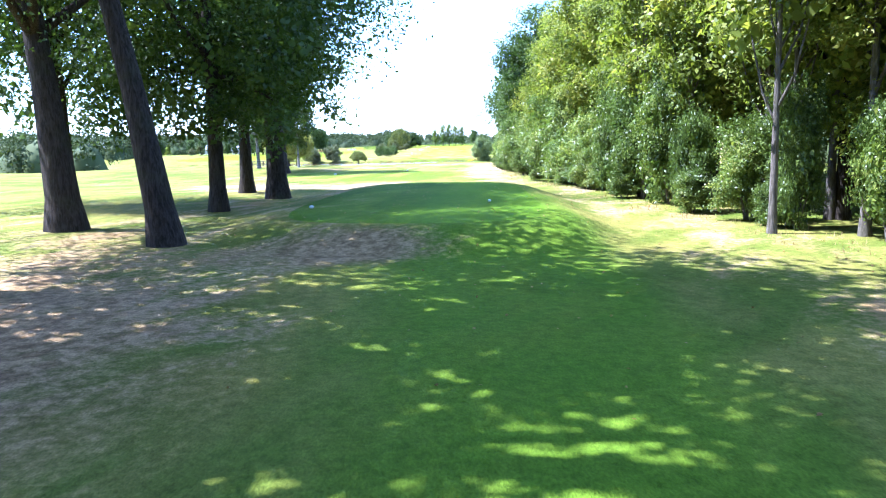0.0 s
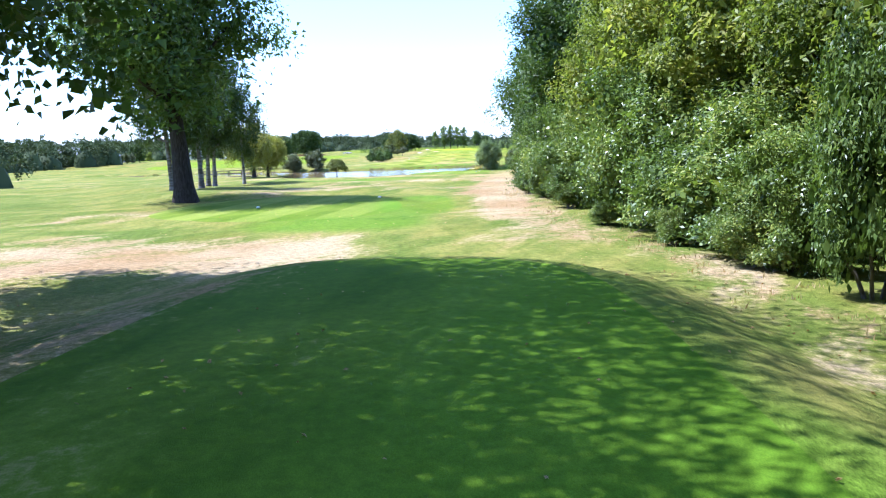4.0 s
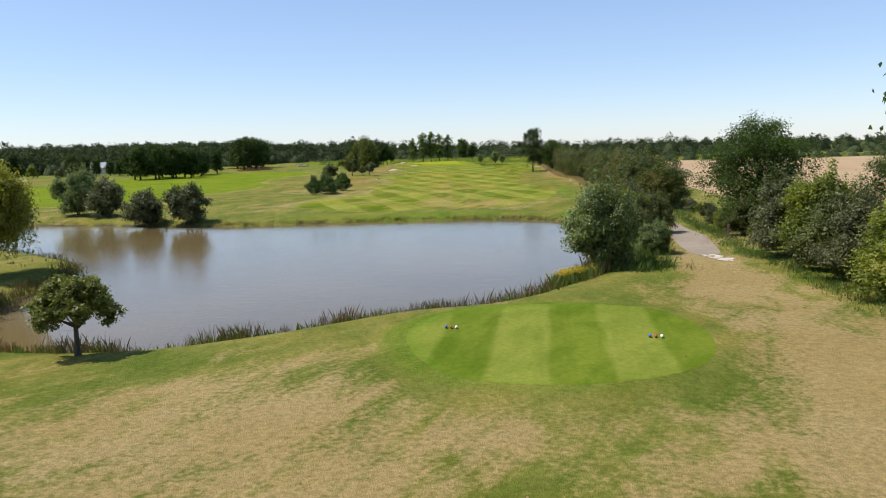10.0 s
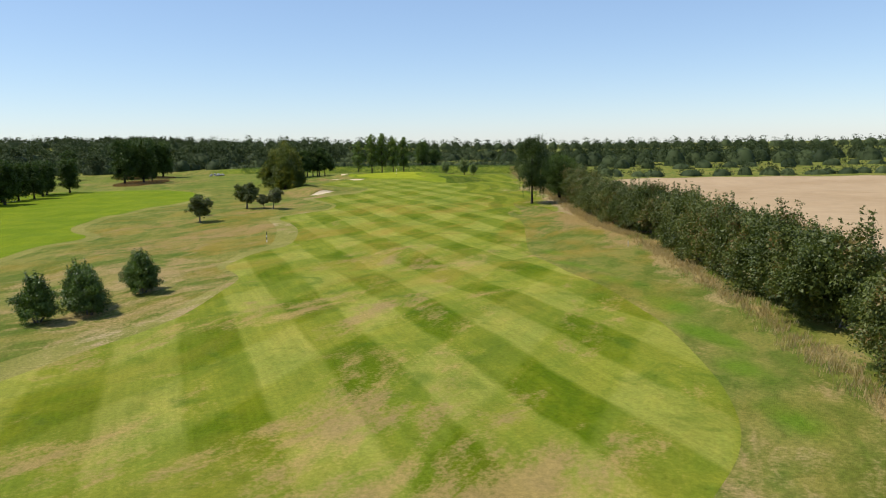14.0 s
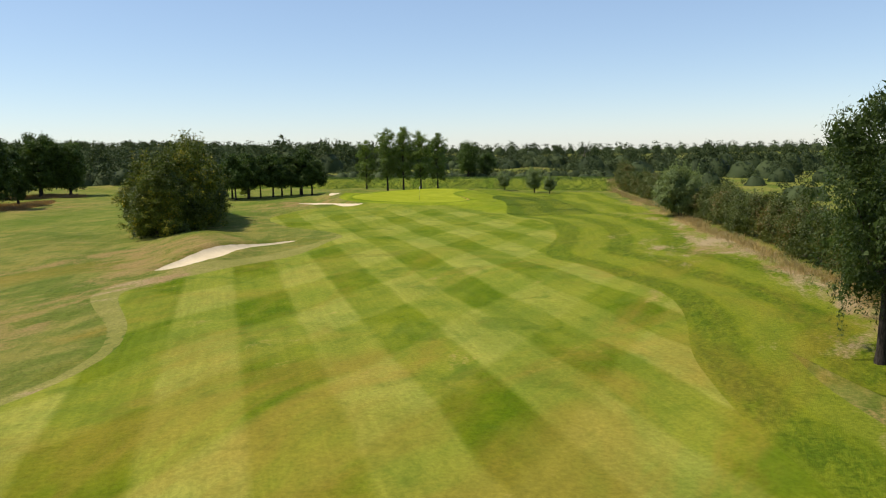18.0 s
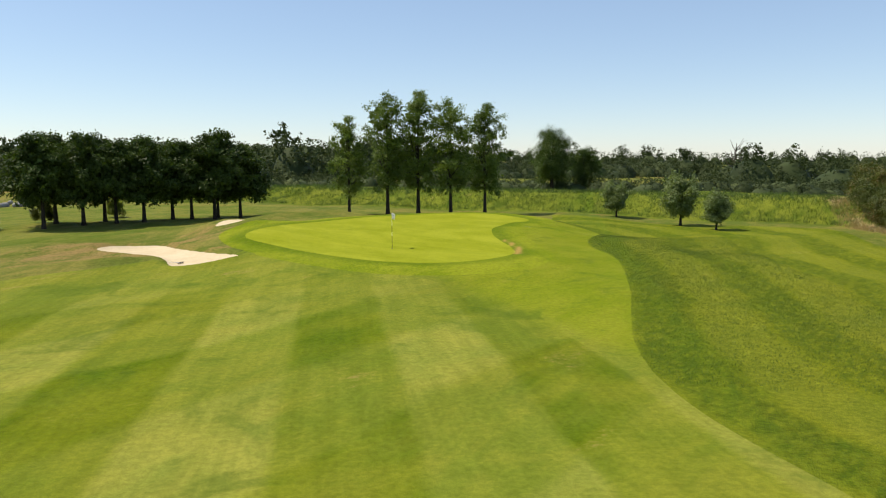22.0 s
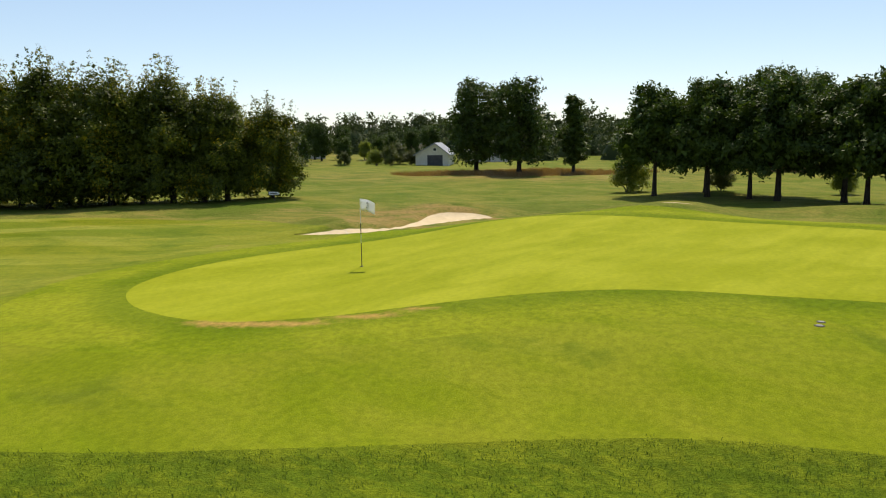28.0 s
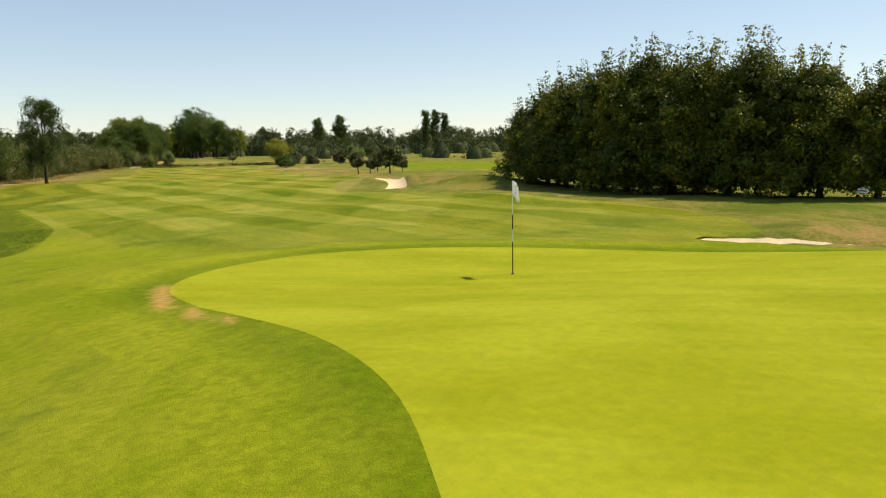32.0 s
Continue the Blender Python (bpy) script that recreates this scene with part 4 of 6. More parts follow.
def crown_mesh(rng, blobs, count, size, clumps=10, spread=0.24, droop=0.0, slim=0.55, up=0.25, floor=None, sprays=0, fill=1.0, fine=True, curtain=0):
    cs = []
    mid = blobs[:, :3].mean(0)
    for x, y, z, r in blobs:
        d = rng.normal(0, 1, (clumps, 3))
        d /= np.linalg.norm(d, axis=1)[:, None]
        d[:, 2] = np.where(d[:, 2] < -0.5, -d[:, 2], d[:, 2])
        q = rng.uniform(0.62, 1.05, (clumps, 1))
        cs.append(np.concatenate([np.array((x, y, z)) + d * r * q, d], 1))
    cs = np.concatenate(cs)
    rmean = blobs[:, 3].mean()
    v, f = leaves(rng, cs, rmean * spread, count, size, droop * rmean, slim, up, fine)
    inner = np.concatenate([blobs[:, :3], np.zeros((len(blobs), 3))], 1)
    inner[:, 3:6] = rng.normal(0, 1, (len(blobs), 3))
    v3, f3 = leaves(rng, inner, rmean * 0.30, max(8, int(count / 7 * fill)), size * 1.6, 0, 0.8, up, fine)
    f = np.concatenate([f, f3 + len(v)])
    v = np.concatenate([v, v3])
    if sprays:
        # shoots that stand out of the top
        tips = cs[np.argsort(cs[:, 2] + rng.normal(0, rmean * 0.5, len(cs)))[-sprays:]]
        pts = np.concatenate([np.concatenate([tips[:, :3] + (tips[:, 3:6] * 0.5 + np.array((0, 0, 0.8))) * rmean * k, tips[:, 3:6]], 1) for k in (0.2, 0.4, 0.6, 0.8)])
        v2, f2 = leaves(rng, pts, rmean * 0.06, sprays * 34, size, 0, slim, up, fine)
        f = np.concatenate([f, f2 + len(v)])
        v = np.concatenate([v, v2])
    if curtain:
        # trailing twigs that hang from the boughs
        tips = cs[rng.integers(0, len(cs), curtain)]
        reach = rng.uniform(0.7, 2.0, (curtain, 1))
        pts = np.concatenate([np.concatenate([tips[:, :3] + np.concatenate([tips[:, 3:5] * 0.25, -reach * k], 1), tips[:, 3:6]], 1) for k in np.linspace(0.1, 1.0, 7)])
        v2, f2 = leaves(rng, pts, 0.07, curtain * 30, size * 0.85, 0.001, slim, up, fine)
        f = np.concatenate([f, f2 + len(v)])
        v = np.concatenate([v, v2])
    if floor is not None:
        v[:, 2] = np.maximum(v[:, 2], floor + 0.02)
    return raw_mesh("crown", v, f)


def trunk_mesh(rng, height, r, lean=(0, 0), blobs=None, limbs=6, first=0.35, flare=1.5):
    lx, ly = lean
    rows = []
    for i in range(9):
        t = i / 8
        k = flare if i == 0 else (1.12 if i == 1 else 1.0)
        tt = t if i != 1 else 0.06
        rows.append((lx * tt * (0.6 + 0.4 * tt) + 0.10 * r * math.sin(5 * tt), ly * tt, height * tt - (0.15 if i == 0 else 0), r * k * (1 - 0.78 * tt)))
    paths = []
    if blobs is not None:
        pick = rng.permutation(len(blobs))[:limbs]
        for j in pick:
            bx, by, bz, br = blobs[j]
            t = min(0.95, max(first, (bz / height) * 0.62 + rng.uniform(-0.08, 0.05)))
            s = (lx * t * (0.6 + 0.4 * t), ly * t, height * t)
            rr = r * (1 - 0.75 * t) * 0.55
            m1 = (s[0] + (bx - s[0]) * 0.45, s[1] + (by - s[1]) * 0.45, s[2] + (bz - s[2]) * 0.30)
            paths.append([(*s, rr), (*m1, rr * 0.72), (bx * 0.95, by * 0.95, bz, rr * 0.3)])
    return tubes([rows], 9), [tubes([q], 6) for q in paths]


def make_tree(name, seed, height, low, rx, ry, r, leaf_mat, bark_mat, count, size, label, category, shape="round", k=16, lean=(0, 0),
              droop=0.0, slim=0.55, limbs=7, spread=0.24, sprays=0, clumps=10, first=0.35, group="", fill=1.0, fine=True, curtain=0, skirt=None):
    """A tree at the origin: trunk with limbs, crown of leaves."""
    rng = np.random.default_rng(seed)
    root = thing(name, Matrix.Identity(4), label, category, group)
    blobs = crown_blobs(rng, low, height, rx, ry, k, shape)
    blobs[:, 0] += lean[0] * np.clip(blobs[:, 2] / height, 0, 1)
    blobs[:, 1] += lean[1] * np.clip(blobs[:, 2] / height, 0, 1)
    stem, boughs = trunk_mesh(rng, height * 0.86, r, lean, blobs, limbs, first)
    trunk = part("trunk", stem, bark_mat, root)
    for q in boughs:
        part("limb", q, bark_mat, trunk)
    part("crown", crown_mesh(rng, blobs, count, size, clumps, spread, droop, slim, sprays=sprays, fill=fill, fine=fine, curtain=curtain), leaf_mat, root)
    if skirt:
        # low boughs spread round the trunk: from, to, radius, leaves
        low_blobs = crown_blobs(rng, skirt[0], skirt[1], skirt[2], skirt[2], 18, "wall")
        part("lower_crown", crown_mesh(rng, low_blobs, skirt[3], size, clumps, spread, droop, slim, fill=fill, fine=fine), leaf_mat, root, "low dark-leaved spread of boughs")
    return root


def make_shrub(name, seed, height, rx, ry, leaf_mat, count, size, label, category="shrub", shape="dome", k=12, slim=0.55, sprays=0, clumps=9, spread=0.26, group="", fine=True):
    """A bush leafy to the ground, with a few stems inside."""
    rng = np.random.default_rng(seed)
    root = thing(name, Matrix.Identity(4), label, category, group)
    blobs = crown_blobs(rng, 0.02, height, rx, ry, k, shape)
    stem_paths = []
    for j in range(5):
        bx, by, bz, br = blobs[j * len(blobs) // 5]
        stem_paths.append([(bx * 0.15, by * 0.15, -0.15, 0.02 * height), (bx * 0.5, by * 0.5, bz * 0.5, 0.014 * height), (bx, by, bz, 0.006 * height)])
    for q in stem_paths[:3]:
        part("stem", tubes([q], 5), M_BARK_GREY, root)
    part("crown", crown_mesh(rng, blobs, count, size, clumps, spread, 0.0, slim, floor=0.0, sprays=sprays, fine=fine), leaf_mat, root)
    return root


def stand(proto, x, y, turn=0.0, scale=1.0, tall=1.0, label="", sink=0.0):
    """Puts a thing's copy on the ground; the first call moves the thing itself."""
    m = Matrix.LocRotScale((x, y, on_land(x, y) - sink), Euler((0, 0, turn)), None)
    if proto.get("placed"):
        ob = copy_thing(proto, m)
        ob.scale = (scale, scale, scale * tall)
    else:
        ob = proto
        ob.matrix_basis = m
        ob.scale = (scale, scale, scale * tall)
        ob["placed"] = 1
    if label:
        ob["label"] = label
    return ob


R = random.Random(7)

# oaks over the back tee
stand(make_tree("oak_tree", 11, 19, 5.0, 8.2, 8.2, 0.46, L_OAK, M_BARK, 17000, 0.18, "old dark-barked oak shading the back tee", "tree", lean=(-2.0, 0.5), k=26, limbs=10, clumps=9, fill=0.3, fine=False), -9.6, 17.9)
stand(make_tree("oak_tree", 12, 18.5, 7.0, 7.2, 7.2, 0.36, L_OAK, M_BARK, 18000, 0.18, "leaning oak with a bare dark trunk", "tree", lean=(-4.0, 1.0), k=34, limbs=8, first=0.5, clumps=9, fill=0.3, fine=False), -5.3, 14.7)
stand(make_tree("oak_tree", 13, 17, 2.3, 6.2, 6.2, 0.30, L_OAK, M_BARK, 36000, 0.18, "slender oak with low dense foliage", "tree", k=30, fill=0.5, fine=False, slim=0.6, spread=0.2, skirt=(1.9, 7.0, 5.6, 7500)), -6.9, 23.8)
stand(make_tree("oak_tree", 18, 15, 1.8, 5.6, 5.6, 0.34, L_OAK, M_BARK, 20000, 0.22, "bushy oak with low boughs beyond the back tee", "tree", "flat", k=32, fill=0.8), -14.0, 26.3)
oak_b = make_tree("oak_tree", 14, 19.5, 4.2, 7.4, 7.4, 0.44, L_OAK, M_BARK, 36000, 0.18, "tall oak with furrowed dark bark", "tree", lean=(-0.6, 0.3), k=30, limbs=9, fill=0.5, fine=False, slim=0.6, skirt=(3.0, 8.0, 5.2, 5000))
stand(oak_b, -6.2, 30.2)
stand(make_tree("oak_tree", 15, 14, 4.5, 4.4, 4.4, 0.33, L_OAK, M_BARK, 14000, 0.30, "oak standing behind the back tee", "tree", k=20), -8.5, 33.2)
stand(make_tree("oak_tree", 16, 15.5, 3.4, 6.0, 6.0, 0.52, L_OAK, M_BARK, 22000, 0.29, "broad oak casting shade over the middle tee", "tree", lean=(-1.0, 0), k=28, limbs=9), -12.8, 58.7)
shade_oak = make_tree("oak_tree", 17, 20, 7.0, 8.0, 8.0, 0.42, L_OAK, M_BARK, 9500, 0.30, "wide-crowned oak shading the ground behind the tee", "tree", k=21, limbs=10, clumps=8, fill=0.3, spread=0.15)
for (x, y, s, tn) in ((-2.5, -7.0, 1.1, 4.0), (-10.0, -4.0, 0.95, 1.0)):
    stand(shade_oak, x, y, tn, s, 0.8)
dense_oak = make_tree("oak_tree", 19, 20, 7.0, 8.0, 8.0, 0.42, L_OAK, M_BARK, 17000, 0.30, "broad dense oak overhanging the way to the tee", "tree", k=24, limbs=10, clumps=8, fill=0.6, spread=0.16)
stand(dense_oak, -4.5, 2.5, 2.0, 1.2, 0.78)
stand(dense_oak, -7.6, 8.6, 3.3, 1.3, 0.88)

# birches past the middle tee
birch = make_tree("birch_tree", 21, 11, 2.4, 3.0, 3.0, 0.17, L_BIRCH, M_BARK_PALE, 14000, 0.16, "birch with drooping twigs and greyish bark", "tree", "round", 16, droop=0.3, slim=0.45, lean=(-0.7, 0), curtain=330)
stand(birch, -17.6, 69.2)
stand(birch, -16.2, 71.0, 1.7, 1.05)
stand(birch, -18.3, 78.5, 3.1, 1.0)
stand(birch, -17.6, 78.0, 4.4, 0.95)
stand(birch, -16.5, 82.4, 5.2, 0.78)

# wood along the right of the tees
laurel = [make_shrub("laurel_shrub", 31 + i, 4.6 + 0.5 * i, 2.5, 2.5, L_LAUREL, 22000, 0.165, "dense evergreen laurel shrub at the wood's edge", k=16, sprays=14, shape="wall", slim=0.42, fine=False) for i in range(3)]
wild = [make_tree("wood_tree", 41 + i, 11.5 + 1.2 * i, 2.0, 3.4, 3.4, 0.20, L_WOOD, M_BARK, 30000, 0.17, "leafy young tree in the wood's edge", "tree", "round", 20, limbs=8, first=0.25, fine=False, slim=0.5, spread=0.2) for i in range(3)]
dark_wood = make_tree("wood_oak", 48, 13.0, 1.0, 3.9, 3.9, 0.24, L_OAK, M_BARK, 34000, 0.17, "dark oak closing the wood beside the dry strip", "tree", "round", 24, limbs=8, first=0.2, fine=False, slim=0.5, spread=0.2)
EDGE_Y = [-14, 0, 14, 20, 26, 32, 39, 45, 52, 60, 66, 74, 84, 96, 102, 110, 120, 138, 150, 165]
EDGE_X = [16, 14, 12.2, 10.8, 9.7, 8.9, 8.2, 7.0, 6.4, 5.8, 5.4, 6.6, 8.6, 11.0, 11.8, 13.0, 14.2, 16.0, 18.2, 20.6]
y = -12.0
i = 0
while y < 68:
    x = float(np.interp(y, EDGE_Y, EDGE_X))
    sc = R.uniform(0.75, 1.1) if y > 38 else R.uniform(0.34, 0.72)
    stand(laurel[i % 3], x + 2.1 * sc + R.uniform(0, 0.5), y, R.uniform(0, 6), sc, R.uniform(0.8, 1.15) if y > 38 else R.uniform(1.1, 2.3))
    if i % 2 == 0:
        stand(laurel[(i + 1) % 3], x + 0.7, y + R.uniform(-0.8, 0.8), R.uniform(0, 6), R.uniform(0.24, 0.4), R.uniform(0.7, 1.0), "low bramble and fern clump at the wood's foot")
    y += R.uniform(2.4, 3.4)
    i += 1
y = -10.0
while y < 74:
    x = float(np.interp(y, EDGE_Y, EDGE_X))
    stand(wild[i % 3] if y < 56 else dark_wood, x + R.uniform(3.2, 5.0), y, R.uniform(0, 6), R.uniform(0.85, 1.1))
    stand(wild[(i + 1) % 3], x + R.uniform(8.5, 11), y + 2, R.uniform(0, 6), R.uniform(0.9, 1.2))
    y += R.uniform(3.6, 5.0)
    i += 1
for k in range(9):
    stand(wild[k % 3], R.uniform(20, 26), -10 + k * 10, R.uniform(0, 6), R.uniform(1.0, 1.3))

# unseen trees added round the start to cut the sky's fill light
for (x, y) in ((-22, -12), (-16, -14), (-9, -15), (-2, -16), (5, -15), (11, -14), (-25, -4), (-26, 5), (-27, 13), (-12, -19), (1, -20)):
    stand(wild[(x + y) % 3], x, y, R.uniform(0, 6), R.uniform(0.95, 1.2))

slender = make_tree("slender_birch", 45, 12.5, 4.6, 2.2, 2.2, 0.11, L_WOOD, M_BARK_GREY, 4000, 0.24, "slender bare-stemmed birch at the wood's edge", "tree", "round", 14, limbs=12, first=0.22, spread=0.3, fine=False)
stand(slender, 12.9, 22.0)
stand(slender, 13.8, 24.0, 2.0, 1.05)
for (x, y, s) in ((11.2, 17.2, 1.0), (13.6, 13.6, 1.15), (13.4, 16.4, 1.2), (12.6, 19.2, 0.95), (13.9, 11.8, 1.2), (11.4, 25.4, 0.9), (14.4, 20.4, 1.25), (10.6, 29.6, 0.9)):
    stand(slender, x, y, R.uniform(0, 6), s, 1.1)

# shrubs and trees between the wood and the hedge
tangle = [make_shrub("wild_shrub", 51 + i, 4.2, 2.4, 2.4, (L_GREY, L_OLIVE, L_WOOD)[i], 16000, 0.15, ("grey-green sallow bush", "olive-green wild bush", "bright green bramble bush")[i] + " beside the path", k=14, sprays=10) for i in range(3)]
big_oak = make_tree("hedgerow_oak", 61, 12.5, 0.8, 5.0, 5.0, 0.4, L_OAK, M_BARK, 36000, 0.185, "dark spreading hedgerow oak beside the path", "tree", "round", 28, limbs=9, first=0.2, fine=False, slim=0.5, spread=0.2)
y = 70.0
while y < 163:
    x = float(np.interp(y, EDGE_Y, EDGE_X))
    stand(tangle[i % 3], x + 1.8 + R.uniform(0, 0.6), y, R.uniform(0, 6), R.uniform(0.62, 1.0) * (1.25 if 98 < y < 134 else 1 if y < 134 else 0.4), R.uniform(0.8, 1.1))
    y += R.uniform(2.4, 3.6)
    i += 1
for (x, y, s) in ((12.2, 84, 1.12), (14.5, 91, 1.05), (16.6, 99, 1.05), (14.9, 106, 1.06), (18.6, 116, 0.62), (24.5, 133.0, 0.5), (11.2, 76, 0.95), (9.8, 79.5, 0.9), (22, 98, 1.1), (24, 110, 0.9)):
    stand(big_oak, x, y, R.uniform(0, 6), s)

stand(big_oak, 19.9, 142.2, 0.6, 0.74, 0.84)
for (x, y, s) in ((18.4, 140.6, 0.6), (20.4, 139.6, 0.7), (22.4, 140.8, 0.7), (21.6, 137.4, 0.6)):
    stand(tangle[1], x, y, R.uniform(0, 6), s, 0.9)

# pond planting
apple = make_tree("apple_tree", 71, 2.6, 0.95, 1.7, 1.7, 0.10, L_APPLE, M_BARK_GREY, 12000, 0.12, "small round-headed apple tree at the pond edge", "tree", "flat", 26, limbs=9)
stand(apple, -14.05, 115.6)
willow = make_tree("golden_willow", 72, 7.8, 1.9, 4.6, 4.6, 0.26, L_WILLOW, M_BARK, 22000, 0.30, "yellow-green willow with trailing shoots", "tree", "round", 22, droop=0.7, slim=0.32, lean=(-0.8, 0), limbs=9)
stand(willow, -27.2, 123.5)
stand(willow, -27.9, 133.6, 2.2, 0.86)
pondbush = make_shrub("sallow_shrub", 73, 3.6, 2.6, 2.6, L_SILVER, 26000, 0.14, "pale-leaved sallow bush on the pond bank", k=16, sprays=16, shape="round")
stand(pondbush, 6.6, 130.0, 0.0, 0.9, 1.34)
stand(pondbush, 10.6, 134.5, 1.0, 0.55, 0.9)
stand(tangle[1], 10.9, 140.5, 1.0, 0.72)
stand(tangle[2], 11.8, 144.4, 2.0, 0.74)
stand(tangle[0], 12.6, 148.0, 3.0, 0.82)
stand(tangle[2], 11.3, 152.2, 4.0, 0.62)
stand(tangle[1], 13.6, 144.6, 5.0, 0.66)
stand(tangle[1], 11.3, 158.5, 3.0, 0.3)
ball_bush = make_shrub("osier_bush", 74, 4.0, 2.7, 2.7, L_GREY, 9000, 0.23, "rounded grey-green osier bush on the far pond bank", k=14, shape="round")
stand(ball_bush, -26.7, 164.6, 0, 0.95)
stand(ball_bush, -31.2, 165.4, 1.4, 0.9)
stand(ball_bush, -37.5, 172.0, 2.4, 1.0)
stand(pondbush, -41.5, 174.0, 2.4, 1.1, 1.2)

# young evergreens and fairway trees
dome = make_shrub("evergreen_bush", 75, 2.55, 1.2, 1.2, L_EVER, 13000, 0.125, "upright glossy evergreen bush on the rough", k=15, shape="dome", sprays=10, slim=0.45, group="evergreen bushes")
for (x, y, s) in ((-19.7, 200.2, 1.0), (-18.6, 203.6, 1.05), (-17.7, 202.0, 0.98), (-17.0, 209.0, 0.95), (-16.2, 207.4, 1.0)):
    stand(dome, x, y, R.uniform(0, 6), s)
young = make_tree("young_maple", 76, 3.4, 0.55, 1.5, 1.5, 0.10, L_OLIVE, M_BARK_GREY, 7000, 0.18, "small round-headed young tree on the dry rough", "tree", "round", 12, limbs=6)
stand(young, -24.8, 255.8, 0, 1.05)
stand(young, -26.8, 263.0, 1, 0.72)
stand(make_tree("thorn_tree", 77, 3.9, 0.7, 2.15, 2.15, 0.13, L_OLIVE, M_BARK_GREY, 8000, 0.20, "olive-brown hawthorn with a round head", "tree", "round", 14), -21.9, 272.5)
young2 = make_tree("young_maple", 78, 3.1, 0.8, 1.4, 1.4, 0.09, L_GREY, M_BARK_GREY, 6000, 0.19, "small grey-green tree with a leaning stem", "tree", "round", 12, lean=(0.5, 0))
stand(young2, -17.7, 270.9)
stand(young2, -19.2, 271.6, 2, 0.7)
stand(make_tree("weeping_birch", 79, 10.9, 1.9, 2.7, 2.7, 0.17, L_BIRCH, M_BARK, 20000, 0.15, "weeping birch standing alone beside the hedge", "tree", "round", 22, droop=0.3, slim=0.4, limbs=9, spread=0.2, curtain=620), 22.1, 272.0)
small_pop = make_tree("whitebeam", 80, 4.5, 0.5, 1.75, 1.75, 0.12, L_SILVER, M_BARK, 9000, 0.19, "small silvery whitebeam on the mown rough", "tree", "round", 15, spread=0.3, group="whitebeams", clumps=6, sprays=10)
stand(small_pop, 22.7, 387.1)
stand(small_pop, 17.45, 393.4, 1, 0.74)
stand(small_pop, 25.1, 383.4, 2, 0.72)

# poplars behind the green
poplar = [make_tree("poplar_tree", 81 + i, 12.4, 1.8, 2.7, 2.7, 0.19, L_POPLAR, M_BARK, 15000, 0.20, "tall airy poplar with a bare lower trunk", "tree", "round", 22, limbs=14, spread=0.21, fill=0.4, clumps=8, group="poplars behind the green") for i in range(2)]
for j, (x, y, s) in enumerate(((-10.2, 392.4, 0.82), (-6.0, 392.2, 1.0), (-2.85, 392.7, 1.02), (0.68, 391.9, 0.94), (4.0, 394.0, 0.93))):
    stand(poplar[j % 2], x, y, R.uniform(0, 6), s)

# maples in a row beside the green
maple = [make_tree("maple_tree", 91 + i, 7.6, 1.35, 3.2, 3.2, 0.17, L_MAPLE, M_BARK, 15000, 0.26, "dense dark maple in the row beside the green", "tree", "dome", 20, group="maple row", spread=0.19) for i in range(2)]
for j, (x, y, s) in enumerate(((-30.9, 372.6, 0.95), (-29.6, 376.0, 1.0), (-28.0, 378.4, 0.9), (-26.0, 379.6, 1.0), (-25.2, 383.3, 1.0), (-23.6, 384.0, 0.95), (-21.8, 385.2, 1.08), (-22.6, 387.6, 0.9), (-20.4, 388.0, 1.0), (-32.6, 376.5, 1.05), (-30.8, 381.0, 1.0))):
    stand(maple[j % 2], x, y, R.uniform(0, 6), s, R.uniform(0.95, 1.06))
stand(tangle[2], -33.0, 386.0, 0, 0.5)
stand(tangle[2], -36.6, 371.4, 0, 0.85, 0.8)
stand(tangle[1], -35.0, 378.0, 0, 0.5)

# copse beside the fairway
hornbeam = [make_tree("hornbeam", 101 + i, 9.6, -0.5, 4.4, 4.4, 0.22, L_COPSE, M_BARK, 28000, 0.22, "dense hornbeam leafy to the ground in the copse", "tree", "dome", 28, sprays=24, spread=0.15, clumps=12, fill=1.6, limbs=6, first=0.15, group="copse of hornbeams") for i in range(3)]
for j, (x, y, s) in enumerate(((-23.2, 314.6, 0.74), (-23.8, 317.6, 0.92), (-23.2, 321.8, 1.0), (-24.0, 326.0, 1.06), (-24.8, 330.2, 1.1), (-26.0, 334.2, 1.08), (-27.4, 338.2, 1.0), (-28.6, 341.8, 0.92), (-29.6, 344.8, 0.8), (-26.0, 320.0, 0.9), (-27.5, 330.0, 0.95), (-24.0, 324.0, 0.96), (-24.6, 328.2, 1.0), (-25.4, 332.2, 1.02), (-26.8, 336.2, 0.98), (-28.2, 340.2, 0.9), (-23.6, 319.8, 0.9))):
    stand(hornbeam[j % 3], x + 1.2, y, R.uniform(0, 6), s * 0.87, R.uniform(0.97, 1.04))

# hedge along the field
hedge = [make_shrub("hedge_shrub", 111 + i, 4.6, 2.5, 2.5, L_HEDGE, 19000, 0.15, "dense thorn hedge shrub with browned tips", "hedge", k=17, shape="wall", sprays=8, group="field hedge") for i in range(3)]
HY = [164, 180, 196, 228, 247, 272, 290, 312, 352, 388, 400]
HX = [20.2, 20.6, 23.2, 27.6, 27.6, 29.4, 31.6, 33.6, 38.4, 40.8, 43.0]
y = 164.0
while y < 398:
    x = float(np.interp(y, HY, HX))
    s = R.uniform(0.93, 1.05) * (1.08 if y < 290 else 0.84)
    if not 188 < y < 191:
        stand(hedge[i % 3], x + R.uniform(-0.3, 0.3), y, R.uniform(0, 6), s, R.uniform(0.9, 1.05))
    y += R.uniform(2.2, 2.8)
    i += 1
stand(big_oak, 27.8, 278.0, 1.0, 0.66, 0.9)
stand(big_oak, 30.5, 284.0, 2.0, 0.6, 0.9)
stand(pondbush, 33.2, 331.0, 0, 1.3, 1.2)
